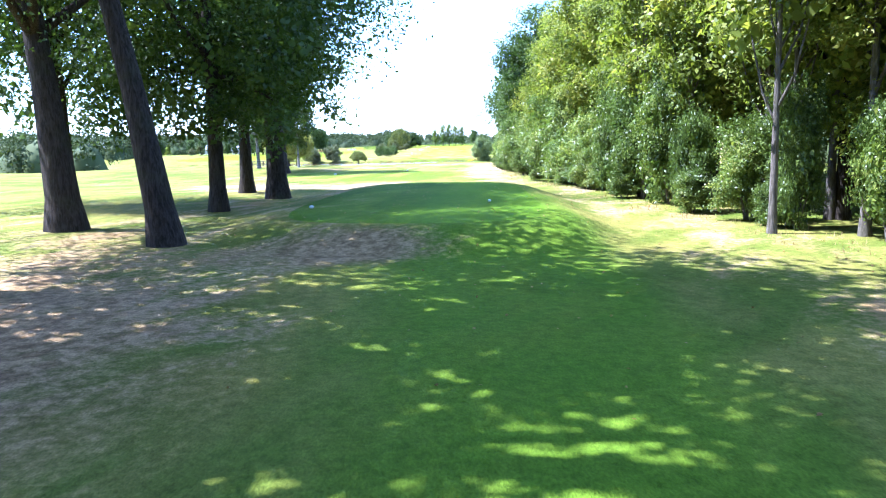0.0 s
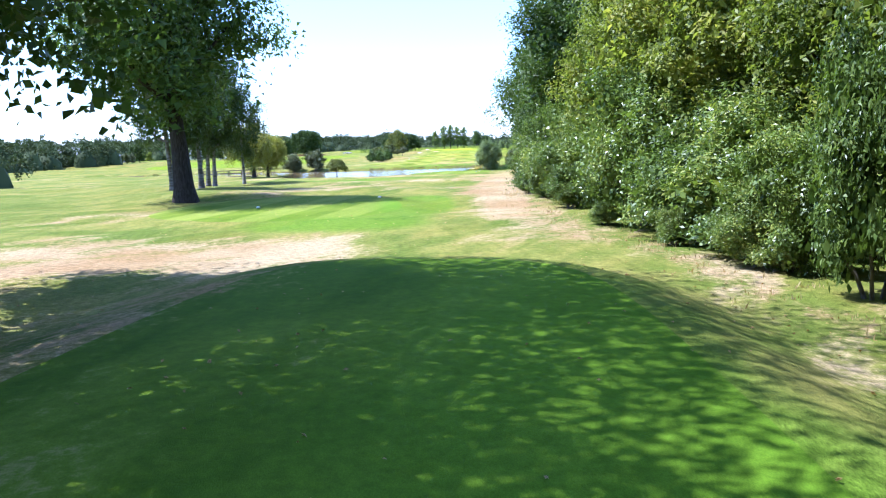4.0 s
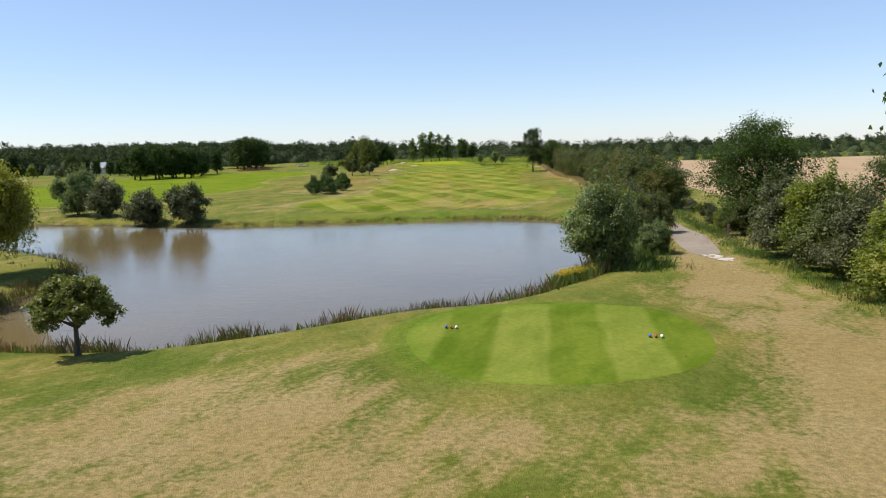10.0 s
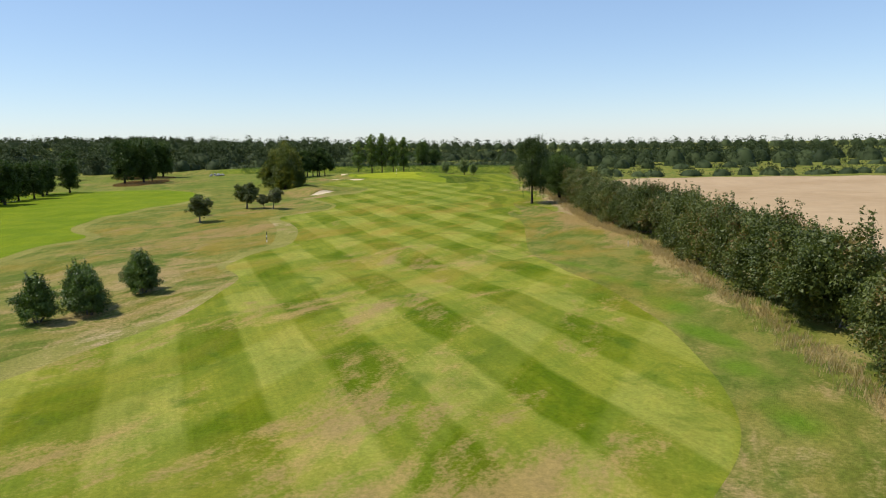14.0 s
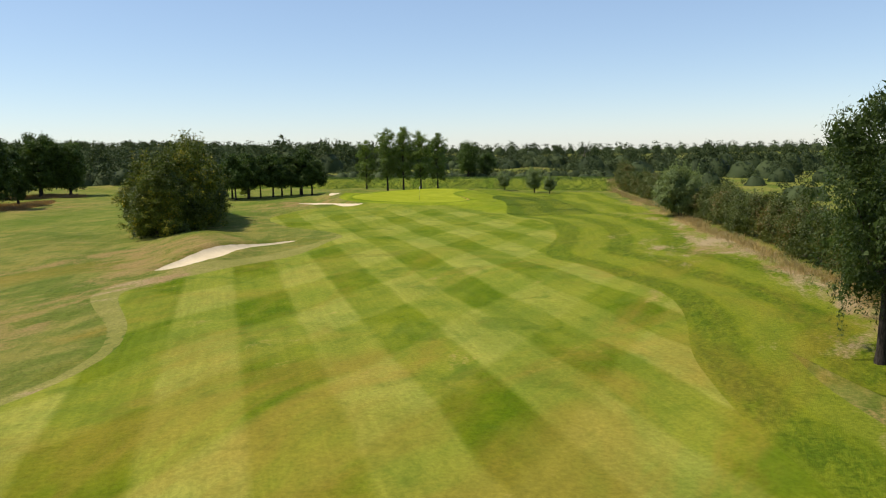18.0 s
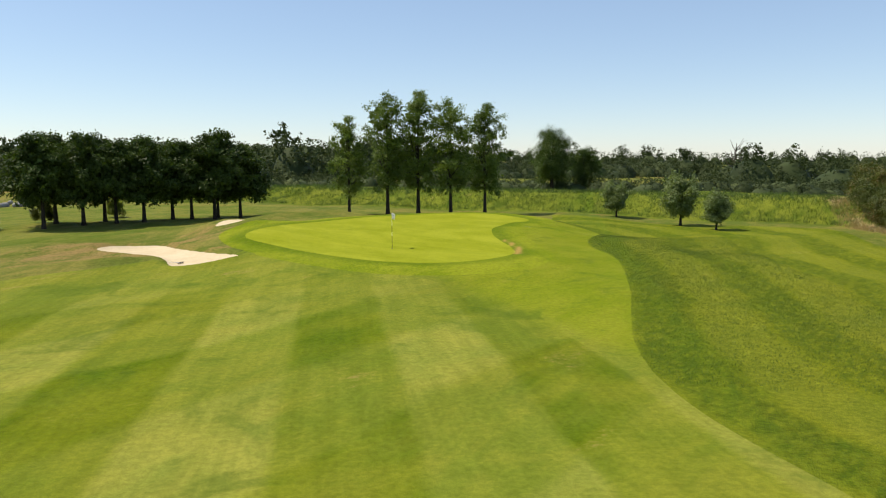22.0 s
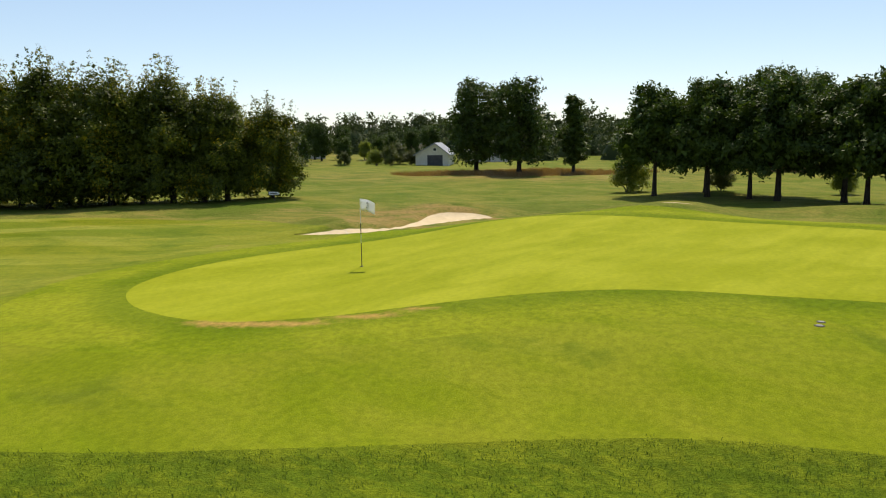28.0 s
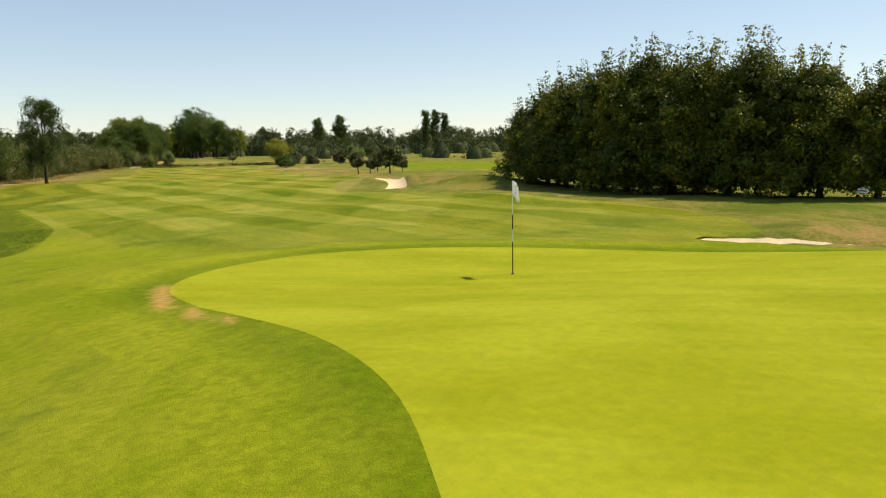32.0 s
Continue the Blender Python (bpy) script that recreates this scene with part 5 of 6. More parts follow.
stand(big_oak, 11.0, 421.0, 2.5, 0.66, 1.05, "round-headed oak behind the grass bank")
stand(big_oak, 15.5, 424.0, 4.5, 0.5, 1.0, "round-headed oak behind the grass bank")

# trees on the neighbouring hole
lime = make_tree("lime_tree", 121, 14.5, 0.7, 4.7, 4.7, 0.34, L_MAPLE, M_BARK, 9500, 0.46, "tall dense lime tree on the neighbouring hole", "tree", "round", 30, spread=0.19)
spire = make_tree("hornbeam_spire", 122, 11.5, 0.8, 2.3, 2.3, 0.2, L_MAPLE, M_BARK, 10000, 0.32, "narrow dark tree on the neighbouring hole", "tree", "cone", 16)
stand(lime, -69.2, 355.7, 0, 0.82, 0.98)
stand(lime, -66.2, 361.2, 2, 0.82, 0.96)
stand(spire, -66.0, 367.7, 0, 1.0, 0.8)
for (x, y, s) in ((-80, 388, 0.8), (-75.5, 392, 0.88), (-71.5, 396, 0.78), (-78, 397, 0.84), (-97, 389, 0.62)):
    stand(lime, x, y, R.uniform(0, 6), s, 1.0, "big dark round-headed tree on a bare reddish patch")
for (x, y, s) in ((-73, 284, 0.62), (-70, 288, 0.6), (-67, 291, 0.55), (-71, 298, 0.55), (-69, 306, 0.5), (-71, 314, 0.5), (-69, 322, 0.52), (-80, 286, 0.62), (-77, 295, 0.6), (-79, 303, 0.58), (-75, 287, 0.6), (-72.5, 292, 0.6), (-74.5, 299, 0.55), (-77, 282, 0.6), (-70, 302, 0.5), (-72, 318, 0.5), (-97, 323, 0.36), (-102, 329, 0.34), (-107, 334, 0.36)):
    stand(lime, x, y, R.uniform(0, 6), s)

# far woods, joined
def far_wood(name, spots, seed, leaf, count, label):
    """Many distant trees as one mesh: (x, y, height, radius)."""
    rng = np.random.default_rng(seed)
    vs, fs, k = [], [], 0
    for (x, y, h, r) in spots:
        z = on_land(x, y)
        nb = 13
        blobs = crown_blobs(rng, -0.12 * h, h, r, r, nb, "dome")
        d = rng.normal(0, 1, (nb * 7, 3))
        d /= np.linalg.norm(d, axis=1)[:, None]
        c = blobs[rng.integers(0, nb, nb * 7)]
        cs = np.concatenate([c[:, :3] + d * c[:, 3:4] * rng.uniform(0.6, 1.0, (nb * 7, 1)), d], 1)
        v, f = leaves(rng, cs, blobs[:, 3].mean() * 0.19, int(count * 1.7), 0.66 * leaf * h / 11, 0, 0.8, 0.4, True)
        v = v + np.array((x, y, z))
        v[:, 2] = np.maximum(v[:, 2], z)
        vs.append(v)
        fs.append(f + k)
        k += len(v)
        # a lumpy closed dome added inside the crown so no light shows through
        a = np.linspace(0, 2 * math.pi, 10)[:-1]
        rings = []
        for e in (-0.05, 0.45, 0.9, 1.3):
            q = rng.uniform(0.45, 0.62, 9)
            rings.append(np.stack([x + r * q * math.cos(e) * np.cos(a), y + r * q * math.cos(e) * np.sin(a), z - 0.3 + h * 0.68 * math.sin(max(e, 0)) * rng.uniform(0.85, 1.0, 9)], 1))
        w = np.concatenate(rings)
        tri = []
        for i in range(3):
            for j in range(9):
                a0, a1 = i * 9 + j, i * 9 + (j + 1) % 9
                tri += [(a0, a1, a1 + 9), (a0, a1 + 9, a0 + 9)]
        tri += [(27, 27 + j, 28 + j) for j in range(1, 8)]
        vs.append(w)
        fs.append(np.array(tri) + k)
        k += len(w)
    me = raw_mesh(name, np.concatenate(vs), np.concatenate(fs))
    me.materials.append(L_FAR)
    return tagged(new(name, me), label, "woodland", kind="stuff")


spots = []
for j in range(300):
    a = -1.25 + 2.5 * j / 299
    d = R.uniform(195, 245)
    spots.append((10 + d * math.sin(a) * 1.5, 400 + d * math.cos(a) * 0.75 + R.uniform(-8, 8), R.uniform(6.0, 10.0), R.uniform(6.5, 9.5)))
for j in range(130):
    spots.append((-200 + 3.2 * j, 520 + R.uniform(-12, 12), R.uniform(3, 5.5), R.uniform(4, 6)))
far_wood("woodland_north", spots, 131, 0.85, 900, "line of mixed trees beyond the bank")
spots = []
for j in range(330):
    spots.append((R.uniform(-420, -30), R.uniform(455, 700), R.uniform(9, 12.5), R.uniform(8, 11)))
for j in range(90):
    spots.append((R.uniform(-240, -40), 428 + R.uniform(0, 30), R.uniform(5, 8), R.uniform(5, 7)))
for j in range(130):
    spots.append((-190 + R.uniform(-60, 15), R.uniform(-60, 480), R.uniform(8, 14), R.uniform(6, 9)))
for j in range(46):
    spots.append((-128 + R.uniform(-26, 10), R.uniform(205, 272), R.uniform(7, 10), R.uniform(5, 7)))
for j in range(26):
    spots.append((-130 + R.uniform(-30, 12), R.uniform(356, 420), R.uniform(7, 10), R.uniform(5, 7)))
for j in range(250):
    x = R.uniform(-700, -130)
    spots.append((x, R.uniform(820, 985), R.uniform(9, 12.5) * (1.0 if x < -190 else 0.75), R.uniform(9, 12)))
for j in range(70):
    spots.append((R.uniform(-340, -265), R.uniform(250, 480), R.uniform(12, 16.5), R.uniform(9, 12)))
far_wood("woodland_west", spots, 132, 1.15, 560, "wooded rise in the distance")
spots = []
for j in range(230):
    spots.append((-240 + 2.0 * j + R.uniform(-4, 4), -50 + R.uniform(-40, 20) + 0.06 * j, R.uniform(11, 17), R.uniform(7, 10)))
for j in range(40):
    spots.append((R.uniform(30, 60), R.uniform(-30, 90), R.uniform(9, 13), R.uniform(5.5, 7)))
for j in range(30):
    spots.append((R.uniform(-150, -85), R.uniform(20, 190), R.uniform(6, 10), R.uniform(5, 7)))
for j in range(30):
    spots.append((R.uniform(-80, -46), R.uniform(30, 100), R.uniform(5, 10), R.uniform(4, 6)))
far_wood("woodland_south", spots, 133, 1.0, 520, "mixed woodland behind the tees")
spots = []
for j in range(130):
    spots.append((56 + 4.0 * j + R.uniform(-3, 3), 352 - 0.15 * 4.0 * j + R.uniform(-3, 4), R.uniform(2.4, 4.0), R.uniform(3.5, 5)))
for j in range(150):
    spots.append((50 + 4.6 * j, 455 + R.uniform(-20, 60), R.uniform(7, 11), R.uniform(7, 10)))
for j in range(60):
    spots.append((60 + 9 * j, 400 + R.uniform(-5, 5), R.uniform(2.5, 6), R.uniform(4, 6)))
for j in range(70):
    spots.append((340 + R.uniform(-20, 60), 20 + 5 * j, R.uniform(7, 11), R.uniform(7, 10)))
far_wood("field_boundary_trees", spots, 134, 0.9, 640, "far hedges and trees round the stubble field")
spots = []
for j in range(170):
    x = -60 + 0.75 * j
    spots.append((x, 432 - 0.36 * max(-34, min(40, x)) + R.uniform(-8, 10), R.uniform(1.8, 3.2), R.uniform(2.4, 3.6)))
far_wood("scrub", spots, 135, 1.2, 260, "low olive scrub behind the grass bank")

spots = []
for j in range(420):
    a = 2 * math.pi * j / 420
    d = R.uniform(940, 1120)
    spots.append((d * math.sin(a), 200 + d * math.cos(a), R.uniform(12, 17), R.uniform(12, 18)))
far_wood("horizon_woods", spots, 136, 1.5, 190, "woods along the horizon")

# tall trees far behind the tees
lombardy = make_tree("lombardy_poplar", 141, 24, 0.6, 2.9, 2.9, 0.4, L_BIRCH, M_BARK_GREY, 8000, 0.55, "tall narrow poplar in the distance", "tree", "column", 40, spread=0.45)
for (x, y, s) in ((-105, 67, 0.78), (-103, 61, 0.8), (-110, 66, 0.74)):
    stand(lombardy, x, y, R.uniform(0, 6), s)
tall_pine = make_tree("tall_pine", 142, 21, 6.0, 4.2, 4.2, 0.4, L_BIRCH, M_BARK, 7000, 0.6, "tall dark pine above the distant wood", "tree", "round", 24, spread=0.3)
for (x, y, s) in ((-125, 109, 0.74), (-131, 107, 0.7), (-135, 115, 0.72), (-62, 23, 0.82), (-70, 35, 0.85)):
    stand(tall_pine, x, y, R.uniform(0, 6), s)

# bare dead tree above the far hedge
drng = np.random.default_rng(151)
dead = thing("dead_tree", pose(52.0, 492.0, on_land(52.0, 492.0)), "leafless grey dead tree above the far hedge", "tree")
dead_trunk = part("trunk", tubes([[(0, 0, -0.3, 0.35), (0.1, 0, 3, 0.25), (0.0, 0.1, 6, 0.18), (0.2, 0, 9.5, 0.06)]], 8), M_BARK_GREY, dead)
for k in range(16):
    a, z0 = drng.uniform(0, 6.3), drng.uniform(3.5, 8.0)
    reach = drng.uniform(1.2, 2.6)
    part("limb", tubes([[(0.05, 0, z0, 0.10), (reach * 0.5 * math.cos(a), reach * 0.5 * math.sin(a), z0 + 1.0, 0.07), (reach * math.cos(a), reach * math.sin(a), z0 + 2.6, 0.03)]], 5), M_BARK_GREY, dead_trunk)

# ---- small things of the course ----
# flag in the hole
FX, FY = 1.5, 359.6
FZ = on_land(FX, FY) + 0.010
flag = thing("flagstick", pose(FX, FY, FZ), "white golf flag numbered three on a banded pole in the hole", "golf flag")
pole = part("pole", rod(bmesh.new(), (0, 0, -0.1), (0, 0, 2.13), 0.011, 0.008, 10), M_WHITE, flag)
for z0, z1 in ((0.0, 0.74), (1.02, 1.36)):
    part("band", rod(bmesh.new(), (0, 0, z0), (0, 0, z1), 0.0135, 0.0125, 10), M_BLACK, pole, "black band")
bm = bmesh.new()
cols = []
for i in range(13):
    u = i / 12
    cols.append([bm.verts.new((0.012 + 0.49 * u * (1 - 0.04 * v), 0.03 * math.sin(5.5 * u + 1.2 * v) * u, 2.12 - 0.36 * v - 0.13 * u * u)) for v in (0, 0.25, 0.5, 0.75, 1)])
for a, b_ in zip(cols, cols[1:]):
    for k in range(4):
        bm.faces.new((a[k], a[k + 1], b_[k + 1], b_[k]))
cloth = part("flag_cloth", bm, M_CLOTH, flag, "white cloth flag", True)
cloth.rotation_euler = (0, 0, radians(81))
sol = cloth.modifiers.new("thick", "SOLIDIFY")
sol.thickness = 0.003
for side in (1, -1):
    txt = bpy.data.curves.new("number", "FONT")
    txt.body = "3"
    txt.size = 0.24
    txt.align_x, txt.align_y = "CENTER", "CENTER"
    txt.extrude = 0.001
    tmp = bpy.data.objects.new("number", txt)
    scene.collection.objects.link(tmp)
    me = bpy.data.meshes.new_from_object(tmp.evaluated_get(bpy.context.evaluated_depsgraph_get()))
    bpy.data.objects.remove(tmp)
    me.materials.append(M_BLACK)
    nb = part("number", me, M_BLACK, cloth, "black figure 3")
    nb.matrix_basis = pose(0.25, 0.028 - 0.03 * side, 1.915, 90, 0, 0 if side > 0 else 180)
# solid black plug: the hole's inner shade is put in as colour
part("cup", rod(bmesh.new(), (0, 0, -0.08), (0, 0, 0.004), 0.054, 0.054, 20), M_BLACK, flag, "black disc painting the shade inside the hole")

# tee markers
M_RED = plain("red_paint", (0.45, 0.05, 0.03), (0.38, 0.04, 0.03), 4.0, 0.4, 0.4)
M_BLUE = plain("blue_paint", (0.06, 0.12, 0.42), (0.05, 0.10, 0.36), 4.0, 0.4, 0.4)


def tee_marker(x, y, paint, label, turn):
    root = thing("tee_marker", pose(x, y, on_land(x, y) + 0.006, 0, 0, turn), label, "tee marker", "tee markers")
    bm = bmesh.new()
    bmesh.ops.create_uvsphere(bm, u_segments=14, v_segments=8, radius=0.06, matrix=Matrix.Translation((0, 0, 0.055)) @ Matrix.Diagonal((1.7, 0.8, 0.85, 1)))
    part("body", bm, paint, root, "", True)
    part("spike", rod(bmesh.new(), (0, 0, -0.1), (0, 0, 0.05), 0.012, 0.012, 8), M_BLACK, root)
    return root


for (x, y, p_, w, tn) in ((3.3, 21.6, M_WHITE, "white", 70), (-2.7, 20.6, M_WHITE, "white", 60), (-2.1, 58.2, M_WHITE, "white", 30), (-7.4, 53.6, M_WHITE, "white", 30)):
    tee_marker(x, y, p_, "small %s tee marker lying on the turf" % w, tn)
for (x, y) in ((-2.0, 116.0), (4.25, 114.1)):
    for k, (p_, w) in enumerate(((M_BLUE, "blue"), (M_RED, "red"), (M_WHITE, "white"))):
        tee_marker(x + 0.17 * k, y - 0.05 * k, p_, "small %s tee marker on the oval tee" % w, 80)

# signboard by the copse
SX, SY = -25.9, 346.0
sg = thing("signpost", pose(SX, SY, on_land(SX, SY), 0, 0, 78), "small white pointed direction sign on a low post", "sign")
part("post", rod(bmesh.new(), (0, 0, -0.2), (0, 0, 0.62), 0.03, 0.03, 8), M_WOOD, sg)
bm = bmesh.new()
vs = [bm.verts.new((x, y, z)) for y in (-0.035, -0.06) for x, z in ((-0.42, 0.42), (0.30, 0.42), (0.46, 0.53), (0.30, 0.64), (-0.42, 0.64))]
bm.faces.new(vs[:5][::-1])
bm.faces.new(vs[5:])
for k in range(5):
    bm.faces.new((vs[k], vs[(k + 1) % 5], vs[5 + (k + 1) % 5], vs[5 + k]))
bmesh.ops.recalc_face_normals(bm, faces=bm.faces)
board = part("board", bm, M_WHITE, sg)
part("lettering", box(bmesh.new(), -0.34, -0.065, 0.50, 0.26, -0.0605, 0.56), M_BLACK, board, "plain dark bar of lettering")

# bunker rake
RX, RY = -10.0, 355.9
rk = thing("bunker_rake", pose(RX, RY, on_land(RX, RY) + 0.02, 0, 0, 0), "long-handled white rake lying in the bunker", "rake")
rise = on_land(RX - 1.2, RY - 0.7) - on_land(RX, RY)
part("handle", rod(bmesh.new(), (0, 0, 0.04), (-1.2, -0.7, 0.02 + min(rise, 0.2)), 0.010, 0.010, 8), M_WHITE, rk, "white handle")
head = part("head", box(bmesh.new(), -0.05, -0.3, 0.03, 0.05, 0.3, 0.07, 0.01), M_BLACK, rk, "dark rake head")
for k in range(9):
    part("tine", rod(bmesh.new(), (0, -0.27 + 0.0675 * k, 0.05), (0.03, -0.27 + 0.0675 * k, -0.02), 0.008, 0.005, 5), M_BLACK, head)

# drain lids
DX, DY = 9.3, 370.5
for k, (x, y, r) in enumerate(((DX, DY, 0.07), (DX - 0.22, DY + 0.10, 0.06))):
    lid = thing("drain_lid", pose(x, y, on_land(x, y) + 0.002), "round dull buff drain lid set in worn soil", "drain lid", "drain lids")
    bm = bmesh.new()
    bmesh.ops.create_cone(bm, cap_ends=True, segments=24, radius1=r, radius2=r * 0.94, depth=0.016, matrix=Matrix.Translation((0, 0, 0.004)))
    part("plate", bm, M_STONE, lid)
    bm = bmesh.new()
    bmesh.ops.create_cone(bm, cap_ends=True, segments=18, radius1=r * 1.5, radius2=r * 1.4, depth=0.008)
    part("collar", bm, M_BARK_GREY, lid, "bare soil round the lid")


# stakes
def stake(name, x, y, h, r, paints, label, category="stake", lean=(0, 0), base=None):
    z = on_land(x, y) if base is None else base
    root = thing(name, pose(x, y, z), label, category)
    k = len(paints)
    for i, p_ in enumerate(paints):
        a = -0.2 if i == 0 else h * i / k
        b_ = h * (i + 1) / k
        part("section", rod(bmesh.new(), (lean[0] * max(a, 0) / h, lean[1] * max(a, 0) / h, a), (lean[0] * b_ / h, lean[1] * b_ / h, b_), r, r, 8), p_, root)
    return root


stake("distance_stake", -12.9, 236.0, 1.1, 0.04, (M_WHITE, M_BLACK, M_WHITE, M_BLACK), "black and white banded distance stake")
stake("boundary_stake", 17.7, 172.0, 0.55, 0.022, (M_WHITE,), "white boundary stake beside the dry path")
stake("boundary_stake", 22.6, 226.0, 0.55, 0.022, (M_WHITE,), "white boundary stake near the hedge")
stake("pond_pole", -18.2, 121.5, 2.6, 0.035, (M_WOOD,), "thin weathered pole standing in the pond", "pole", (0.12, 0), -2.4)

# footbridge rail by the path
fence = thing("path_rail", pose(17.2, 140.5, on_land(17.2, 140.5), 0, 0, 70), "low dark wooden rail beside the path", "rail")
for x in (-0.7, 0.7):
    part("post", box(bmesh.new(), x - 0.06, -0.06, -0.2, x + 0.06, 0.06, 0.85, 0.01), M_WOOD, fence)
for z in (0.35, 0.7):
    part("bar", box(bmesh.new(), -0.8, -0.1, z, 0.8, -0.06, z + 0.12, 0.008), M_WOOD, fence)
# wooden footbridge behind the pond
bridge = thing("footbridge", pose(-36.0, 140.0, -1.25, 0, 0, 8), "low wooden footbridge over the pond inlet", "bridge")
part("deck", box(bmesh.new(), -4.5, -0.7, 0.0, 4.5, 0.7, 0.14, 0.02), M_WOOD, bridge)
for y in (-0.66, 0.66):
    for x in (-4.2, -2.1, 0, 2.1, 4.2):
        part("post", box(bmesh.new(), x - 0.06, y - 0.06, -0.8, x + 0.06, y + 0.06, 1.1, 0.01), M_WOOD, bridge)
    for z in (0.55, 1.0):
        part("rail", box(bmesh.new(), -4.4, y - 0.03, z, 4.4, y + 0.03, z + 0.1, 0.01), M_WOOD, bridge)

# heap of stones on the far rough
hrng = random.Random(3)
for k in range(16):
    x, y = -57 + hrng.uniform(-2.6, 2.6), 403 + hrng.uniform(-1.8, 1.8)
    bm = bmesh.new()
    bmesh.ops.create_icosphere(bm, subdivisions=2, radius=hrng.uniform(0.35, 0.65))
    for v in bm.verts:
        v.co *= 0.82 + 0.3 * noise.noise(v.co * 2.2 + Vector((k * 3.1, 0, 0)))
        v.co.z *= 0.72
    ob = part("boulder", bm, M_STONE, None, "", True)
    ob.location = (x, y, on_land(x, y) + 0.22 + (0.3 if k % 4 == 0 else 0))
    ob.rotation_euler = (0, 0, hrng.uniform(0, 6))
    tagged(ob, "rough grey boulder in a heap on the rough", "stone", "stone heap")

# ---- houses beyond the neighbouring hole ----
M_WALL = plain("cream_render", (0.66, 0.62, 0.54), (0.58, 0.54, 0.47), 0.6, 0.9, 0.2, 0.2, 20)
M_WALL2 = plain("pink_render", (0.55, 0.42, 0.33), (0.48, 0.37, 0.29), 0.6, 0.9, 0.2, 0.2, 20)
M_SLATE = plain("slate_roof", (0.30, 0.31, 0.33), (0.22, 0.23, 0.25), 1.5, 0.6, 0.4, 0.3, 12)
M_GLASS = plain("window_glass", (0.03, 0.04, 0.05), (0.05, 0.06, 0.07), 1.0, 0.08, 0.6)
M_DOOR = plain("dark_door", (0.05, 0.05, 0.055), (0.08, 0.08, 0.085), 2.0, 0.6, 0.3)


def house(x, y, turn, w, d, eave, ridge, wall, label, openings, shift=0.0):
    """A gabled house; the gable faces -y before it is turned. openings: (x, z, width, height, kind) on that gable."""
    root = thing("house", pose(x, y, on_land(x, y) - 0.1, 0, 0, turn), label, "house")
    bm = bmesh.new()
    prof = [(-w / 2, 0), (w / 2, 0), (w / 2, eave), (shift, ridge), (-w / 2, eave)]
    f0 = [bm.verts.new((a, -d / 2, z)) for a, z in prof]
    f1 = [bm.verts.new((a, d / 2, z)) for a, z in prof]
    bm.faces.new(f0)
    bm.faces.new(f1[::-1])
    for k in range(5):
        bm.faces.new((f0[k], f1[k], f1[(k + 1) % 5], f0[(k + 1) % 5]))
    bmesh.ops.recalc_face_normals(bm, faces=bm.faces)
    part("wall", bm, wall, root)
    for s in (-1, 1):
        bm = bmesh.new()
        ex, ez = s * (w / 2 + 0.35), eave - 0.35 * (ridge - eave) / (w / 2)
        q = [(shift, ridge + 0.03), (ex, ez + 0.03), (ex, ez + 0.2), (shift, ridge + 0.2)]
        a = [bm.verts.new((u, -d / 2 - 0.4, v)) for u, v in q]
        b_ = [bm.verts.new((u, d / 2 + 0.4, v)) for u, v in q]
        bm.faces.new(a)
        bm.faces.new(b_[::-1])
        for k in range(4):
            bm.faces.new((a[k], b_[k], b_[(k + 1) % 4], a[(k + 1) % 4]))
        bmesh.ops.recalc_face_normals(bm, faces=bm.faces)
        part("roof", bm, M_SLATE, root, "grey slate roof slope")
    for (ox, oz, ow, oh, kind) in openings:
        fr = part(kind, box(bmesh.new(), ox - ow / 2, -d / 2 - 0.06, oz, ox + ow / 2, -d / 2 + 0.02, oh + oz, 0.01), M_WHITE if kind == "window" else M_DOOR, root)
        if kind == "window":
            part("pane", box(bmesh.new(), ox - ow / 2 + 0.08, -d / 2 - 0.075, oz + 0.08, ox + ow / 2 - 0.08, -d / 2 - 0.062, oz + oh - 0.08), M_GLASS, fr)
    return root


house(-100, 345.5, 92, 5.4, 9, 1.9, 3.6, M_WALL, "white gabled house with a grey slate roof and dark garage door", ((0.5, 0.0, 2.5, 1.8, "garage_door"), (0.5, 2.4, 0.6, 0.6, "window")), 0.5)
house(-118, 353.0, 92, 8.0, 8, 2.4, 4.2, M_WALL, "white house with a pale roof behind the garden", ((-1.6, 0.9, 1.2, 1.2, "window"), (1.6, 0.9, 1.2, 1.2, "window")))
house(-150, 296.0, 110, 12.0, 14, 2.6, 6.6, M_WALL, "cream house with a long sloping roof", ((-1.5, 3.0, 1.2, 1.0, "window"), (-1.5, 0.6, 1.6, 1.8, "window"), (2.2, 0.0, 1.1, 2.1, "door")), 1.2)
house(-150, 306.0, 110, 8.0, 10, 4.2, 5.0, M_WALL, "flat cream house wing with tall windows", ((-2.0, 0.4, 0.9, 2.1, "window"), (0.0, 0.4, 0.9, 2.1, "window"), (2.0, 0.4, 0.9, 2.1, "window")))
house(-152, 286.0, 110, 10.0, 9, 3.2, 4.6, M_WALL, "white house with a pale low roof", ((-2, 0.9, 1.2, 1.2, "window"), (2, 0.9, 1.2, 1.2, "window")))
house(-146, 333.0, 100, 10.0, 6, 3.0, 3.3, M_WALL2, "low flat-roofed pinkish outbuilding", ((-2.5, 1.0, 0.9, 1.1, "window"), (0.5, 1.0, 0.9, 1.1, "window"), (2.5, 0.0, 0.9, 2.0, "door")))

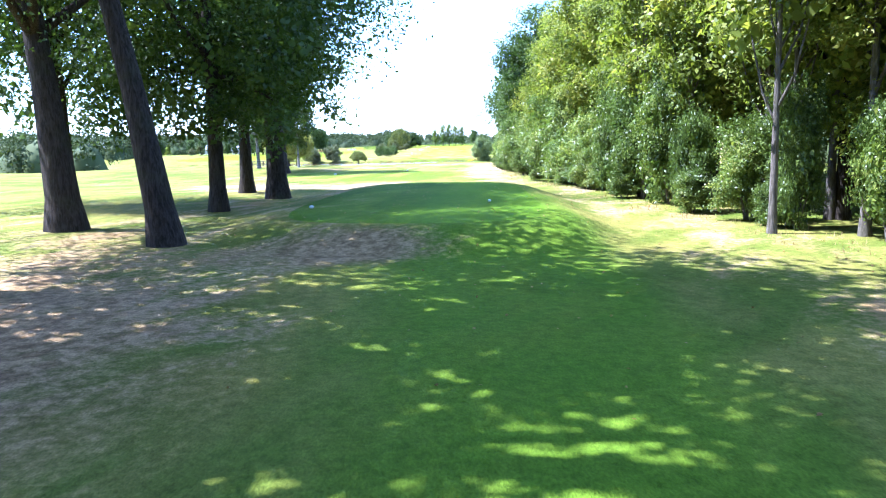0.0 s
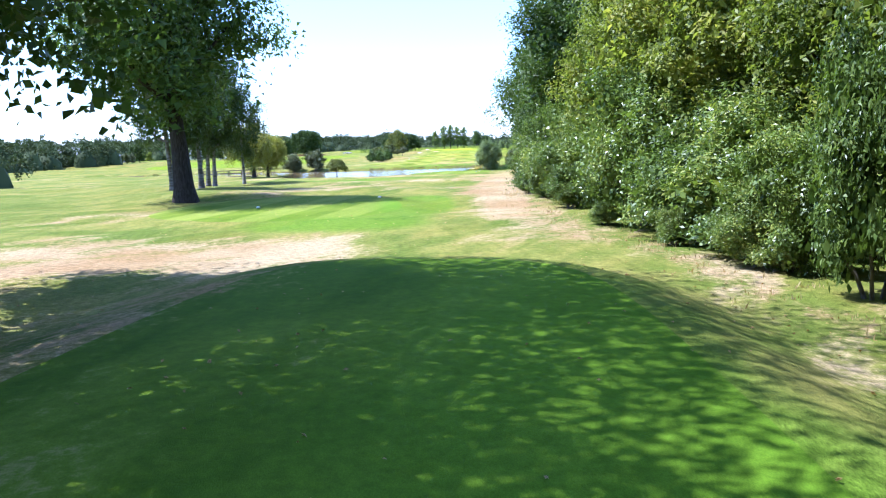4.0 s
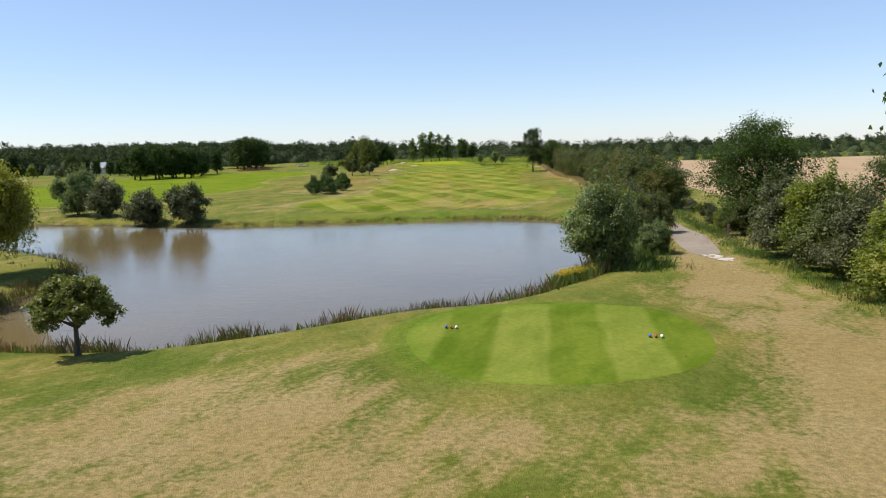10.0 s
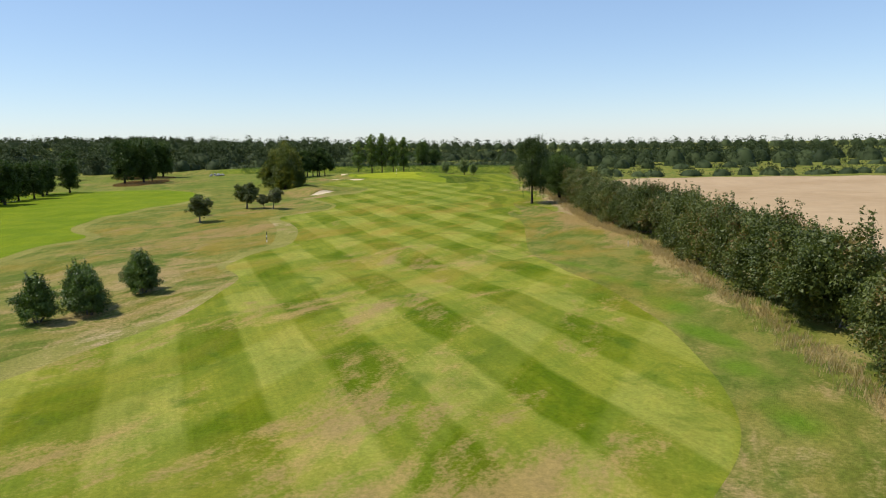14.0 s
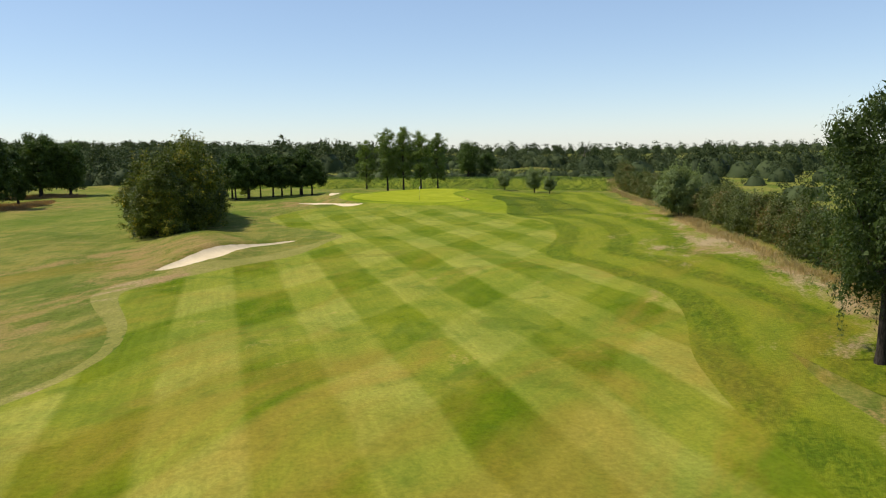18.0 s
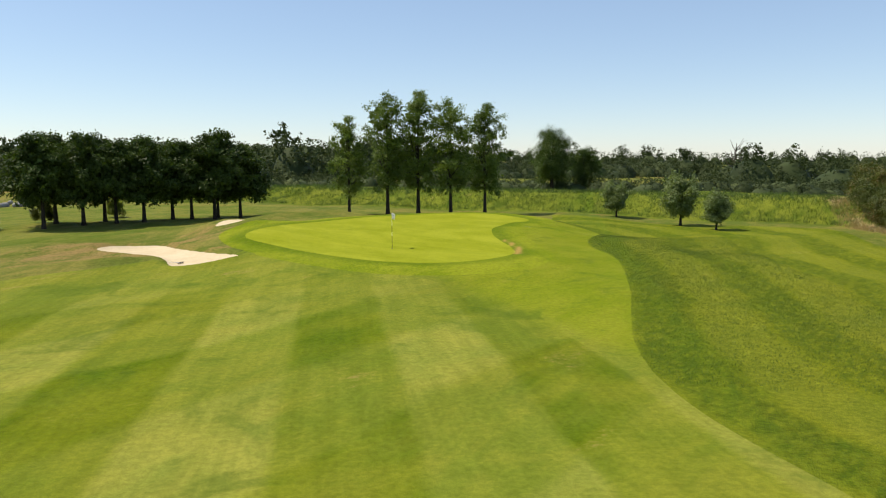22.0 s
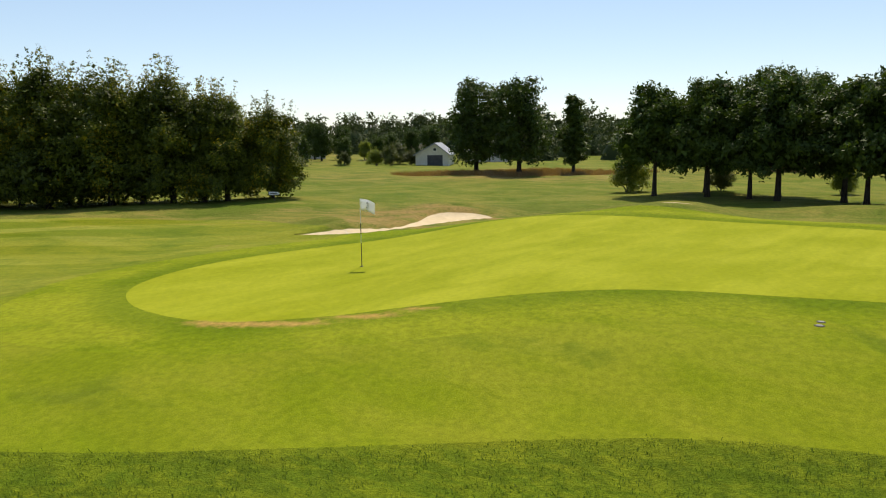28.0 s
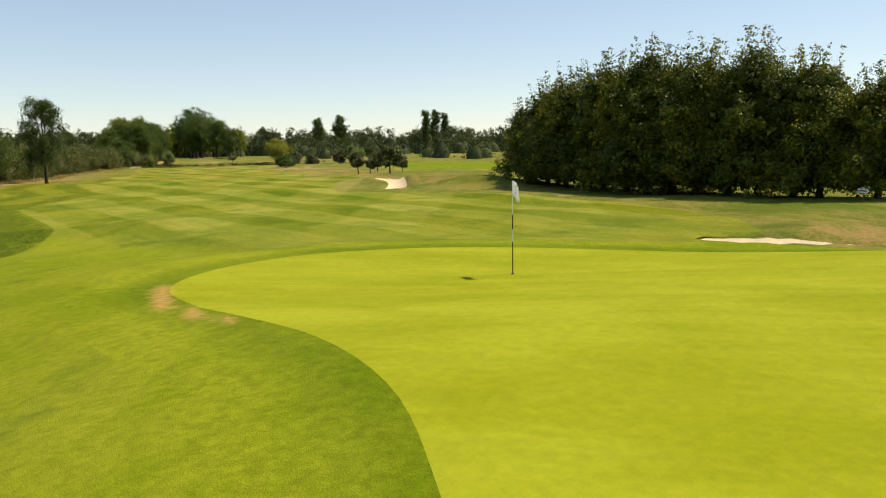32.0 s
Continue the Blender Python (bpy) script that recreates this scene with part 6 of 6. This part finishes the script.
# garden trees and bushes before the houses
for (x, y, s, k) in ((-97.0, 341.8, 0.62, 0), (-95.6, 338.6, 0.8, 1), (-96.4, 336.0, 0.7, 2), (-98.4, 330.0, 0.5, 1), (-110.0, 315.2, 1.0, 1), (-112.6, 312.6, 0.7, 0), (-103.0, 352.6, 0.7, 2), (-106.0, 338.0, 0.9, 1), (-124.0, 300.0, 0.8, 0), (-122.0, 290.0, 0.9, 1), (-128.0, 326.0, 0.8, 2)):
    stand(tangle[k], x, y, R.uniform(0, 6), s, R.uniform(0.9, 1.2), "rounded garden bush before the houses")
for (x, y, s) in ((-128.0, 316.5, 0.55), (-132.0, 320.0, 0.5), (-117.0, 338.0, 0.46), (-123.0, 341.0, 0.5), (-112.0, 335.0, 0.4), (-140.0, 311.0, 0.6)):
    stand(lime, x, y, R.uniform(0, 6), s, 1.0, "dark round-headed garden tree by the houses")

# ---- grasses and litter ----
def tufts(name, seed, pts, height, mat, label, category, blades=7, spread=0.16, width=0.03, lean=0.35):
    """Upright blades round the given spots (x, y, size); one mesh."""
    rng = np.random.default_rng(seed)
    p = np.repeat(np.array(pts, float), blades, axis=0)
    k = len(p)
    x = p[:, 0] + rng.normal(0, spread, k)
    y_ = p[:, 1] + rng.normal(0, spread, k)
    z = land(x, y_)
    h = height * p[:, 2] * rng.uniform(0.5, 1.15, k)
    a = rng.uniform(0, 2 * math.pi, k)
    lx, ly = np.cos(a) * h * lean * rng.uniform(0, 1, k), np.sin(a) * h * lean * rng.uniform(0, 1, k)
    b2 = rng.uniform(0, math.pi, k)
    wx, wy = np.cos(b2) * width, np.sin(b2) * width
    v = np.stack([np.stack([x - wx, y_ - wy, z - 0.02], 1), np.stack([x + wx, y_ + wy, z - 0.02], 1),
                  np.stack([x + lx * 0.5 + wx * 0.6, y_ + ly * 0.5 + wy * 0.6, z + h * 0.62], 1), np.stack([x + lx, y_ + ly, z + h], 1)], 1).reshape(-1, 3)
    f = np.arange(k * 4).reshape(-1, 4)
    me = raw_mesh(name, v, f)
    me.materials.append(mat)
    return tagged(new(name, me), label, category, kind="stuff")


rng = np.random.default_rng(5)
# reeds on the pond edge
reed, low_green = [], []
for (ax, ay), (bx, by) in zip(POND, np.roll(POND, -1, axis=0)):
    length = math.hypot(bx - ax, by - ay)
    nx_, ny_ = (by - ay) / length, -(bx - ax) / length
    dens = 26 if bx > -1 and by < 150 else 24 if (bx > -25 and by < 150) or by > 155 and bx > -30 else 5
    for k in range(int(length * dens)):
        t, o = rng.random(), rng.normal(0.45, 0.7) if bx > -1 and by < 150 else rng.normal(0.25, 0.4)
        tuft = 0.5 + 0.5 * math.sin(1.1 * ax + 0.9 * ay + 1.4 * t * length) * math.sin(0.31 * ax - 0.43 * ay)
        if rng.random() > 0.25 + 0.9 * tuft:
            continue
        size = rng.uniform(0.4, 1.1) * (0.55 + 0.75 * tuft) * (1.05 if (bx > 0 and by < 140) else 0.30 if by > 155 else 0.75)
        (reed if rng.random() < (0.88 if by > 155 else 0.62) else low_green).append((ax + (bx - ax) * t + nx_ * o, ay + (by - ay) * t + ny_ * o, size))
tufts("pond_reeds", 61, reed, 0.75, L_REED, "olive-brown reeds and sedge along the pond edge", "reeds", 12, 0.16, 0.010, 0.5)
tufts("pond_sedge", 62, low_green, 0.5, L_WEED, "green waterside herbs along the pond edge", "sedge", 7, 0.15, 0.03, 0.6)
# tall dry grass along the hedge and the wood
dryg = []
for k in range(4200):
    y = rng.uniform(166, 396)
    x = np.interp(y, HY, HX) - 2.7 + rng.normal(0, 0.55)
    dryg.append((x, y, rng.uniform(0.5, 1.2)))
for k in range(160):
    y = rng.uniform(8, 76)
    x = np.interp(y, EDGE_Y, EDGE_X) + 0.1 + rng.normal(0, 0.7)
    dryg.append((x, y, rng.uniform(0.15, 0.4)))
tufts("dry_grass", 63, dryg, 0.42, L_STRAW, "tall straw-coloured dry grass along hedge and wood", "grass", 7, 0.16, 0.014, 0.6)
edge_green = []
for k in range(1300):
    y = rng.uniform(112, 164)
    x = np.interp(y, EDGE_Y, EDGE_X) + 0.5 + rng.normal(0, 0.5)
    edge_green.append((x, y, rng.uniform(0.15, 0.5)))
for k in range(900):
    y = rng.uniform(128, 160)
    edge_green.append((np.interp(y, [128, 140, 158], [8.0, 10.9, 12.2]) + rng.normal(0, 0.8), y, rng.uniform(0.4, 1.3)))
for k in range(5200):
    x = rng.uniform(-52, 41)
    y = 401.5 - 0.36 * max(-34, min(40, x)) + rng.uniform(0.5, 16)
    edge_green.append((x, y, rng.uniform(0.4, 1.0)))
tufts("rank_grass", 64, edge_green, 0.5, L_WEED, "rank green grass and weeds on the bank and path edge", "grass", 9, 0.22, 0.014, 0.8)
# islands of long rusty grass under the limes
rust = []
for cx, cy, ax, ay, k in ((-66.5, 361.5, 5.0, 16.0, 2600), (-76.0, 393.0, 9.0, 6.0, 1500)):
    for _ in range(k):
        a, q = rng.uniform(0, 6.3), math.sqrt(rng.random())
        rust.append((cx + ax * q * math.cos(a), cy + ay * q * math.sin(a), rng.uniform(0.5, 1.1)))
tufts("rusty_grass", 68, rust, 0.5, L_RUST, "long rust-brown grass left standing under the trees", "grass", 8, 0.22, 0.02, 0.6)
# rough blades beside the green, where the eye passes low
blades = []
for k in range(30000):
    x, y = rng.uniform(13.2, 24), rng.uniform(336, 376)
    blades.append((x, y, rng.uniform(0.5, 1.1)))
blades = [q for q, s in zip(blades, inside_by(FAIRWAY, [q[0] for q in blades], [q[1] for q in blades])) if s > 0.05]
tufts("rough_blades", 65, blades, 0.055, L_WEED, "short green rough beside the green", "grass", 5, 0.07, 0.006, 0.9)

# fallen leaves and ball marks on the turf
lv = []
for k in range(700):
    lv.append((rng.uniform(-9, 8), rng.uniform(2, 62)))
for k in range(500):
    lv.append((rng.uniform(-26, 6), rng.uniform(74, 112)))
for k in range(900):
    y = rng.uniform(10, 110)
    lv.append((np.interp(y, EDGE_Y, EDGE_X) - abs(rng.normal(0, 1.6)), y))
lv = np.array(lv)
c6 = np.concatenate([np.stack([lv[:, 0], lv[:, 1], land(lv[:, 0], lv[:, 1]) + 0.03], 1), np.tile((0.0, 0.0, 2.0), (len(lv), 1))], 1)
v, f = leaves(rng, c6, 0.001, len(lv) * 2, 0.06)
me = raw_mesh("fallen_leaves", v, f)
me.materials.append(leafage("brown_leaves", (0.16, 0.08, 0.03), (0.42, 0.27, 0.12)))
tagged(new("fallen_leaves", me), "scattered dry brown leaves on the grass", "leaves", kind="stuff")
# yellow flowers and green herbs on the pond bank
herbs = [(3.2 + 0.75 * k + rng.normal(0, 0.25), 126.0 + 0.95 * k + rng.normal(0, 0.3), rng.uniform(0.6, 1.1)) for k in np.repeat(np.arange(0, 5, 0.5), 14)]
tufts("bank_herbs", 66, herbs, 0.7, L_WEED, "green herbs on the pond bank", "herbs", 9, 0.16, 0.03, 0.6)
heads = [(4.0 + rng.normal(0, 0.45), 127.0 + rng.normal(0, 0.5)) for k in range(46)] + [(12.8 + rng.normal(0, 0.8), 146 + rng.normal(0, 3.0)) for k in range(30)]
heads = np.array(heads)
c6 = np.concatenate([np.stack([heads[:, 0], heads[:, 1], land(heads[:, 0], heads[:, 1]) + 0.62], 1), np.tile((0.0, 0.0, 1.0), (len(heads), 1))], 1)
v, f = leaves(rng, c6, 0.10, len(heads) * 40, 0.06)
me = raw_mesh("goldenrod_flowers", v, f)
me.materials.append(L_BLOOM)
tagged(new("goldenrod_flowers", me), "yellow flower heads among the bank herbs", "flowers", kind="stuff")
stems = [(x, y, 1.0) for x, y in heads]
tufts("flower_stems", 67, stems, 0.75, L_WEED, "green stems of the yellow flowers", "herbs", 7, 0.09, 0.008, 0.3)

# far radio mast
MX, MY, MAST_H = 233.0, 473.0, 24.0
mast = thing("radio_mast", pose(MX, MY, on_land(MX, MY)), "thin grey lattice radio mast beyond the stubble field", "mast")
corners = [(0.9 * math.cos(a), 0.9 * math.sin(a)) for a in (0.5, 0.5 + 2.094, 0.5 + 4.189)]
for cx, cy in corners:
    part("leg", rod(bmesh.new(), (cx, cy, -0.3), (cx * 0.45, cy * 0.45, MAST_H), 0.10, 0.07, 6), M_STONE, mast)
lev = 0
while (lev + 1) * 2.0 < MAST_H:
    for k in range(3):
        (ax, ay), (bx, by) = corners[k], corners[(k + 1) % 3]
        f0, f1 = 1 - 0.55 * lev * 2 / MAST_H, 1 - 0.55 * (lev + 1) * 2 / MAST_H
        part("brace", rod(bmesh.new(), (ax * f0, ay * f0, lev * 2.0), (bx * f1, by * f1, lev * 2.0 + 2.0), 0.05, 0.05, 5), M_STONE, mast)
    lev += 1
for z in (MAST_H - 1.2, MAST_H - 3.4):
    for cx, cy in corners:
        part("antenna", box(bmesh.new(), cx * 0.8 - 0.2, cy * 0.8 - 0.2, z - 0.9, cx * 0.8 + 0.2, cy * 0.8 + 0.2, z + 0.9, 0.03), M_WHITE, mast, "pale panel antenna")
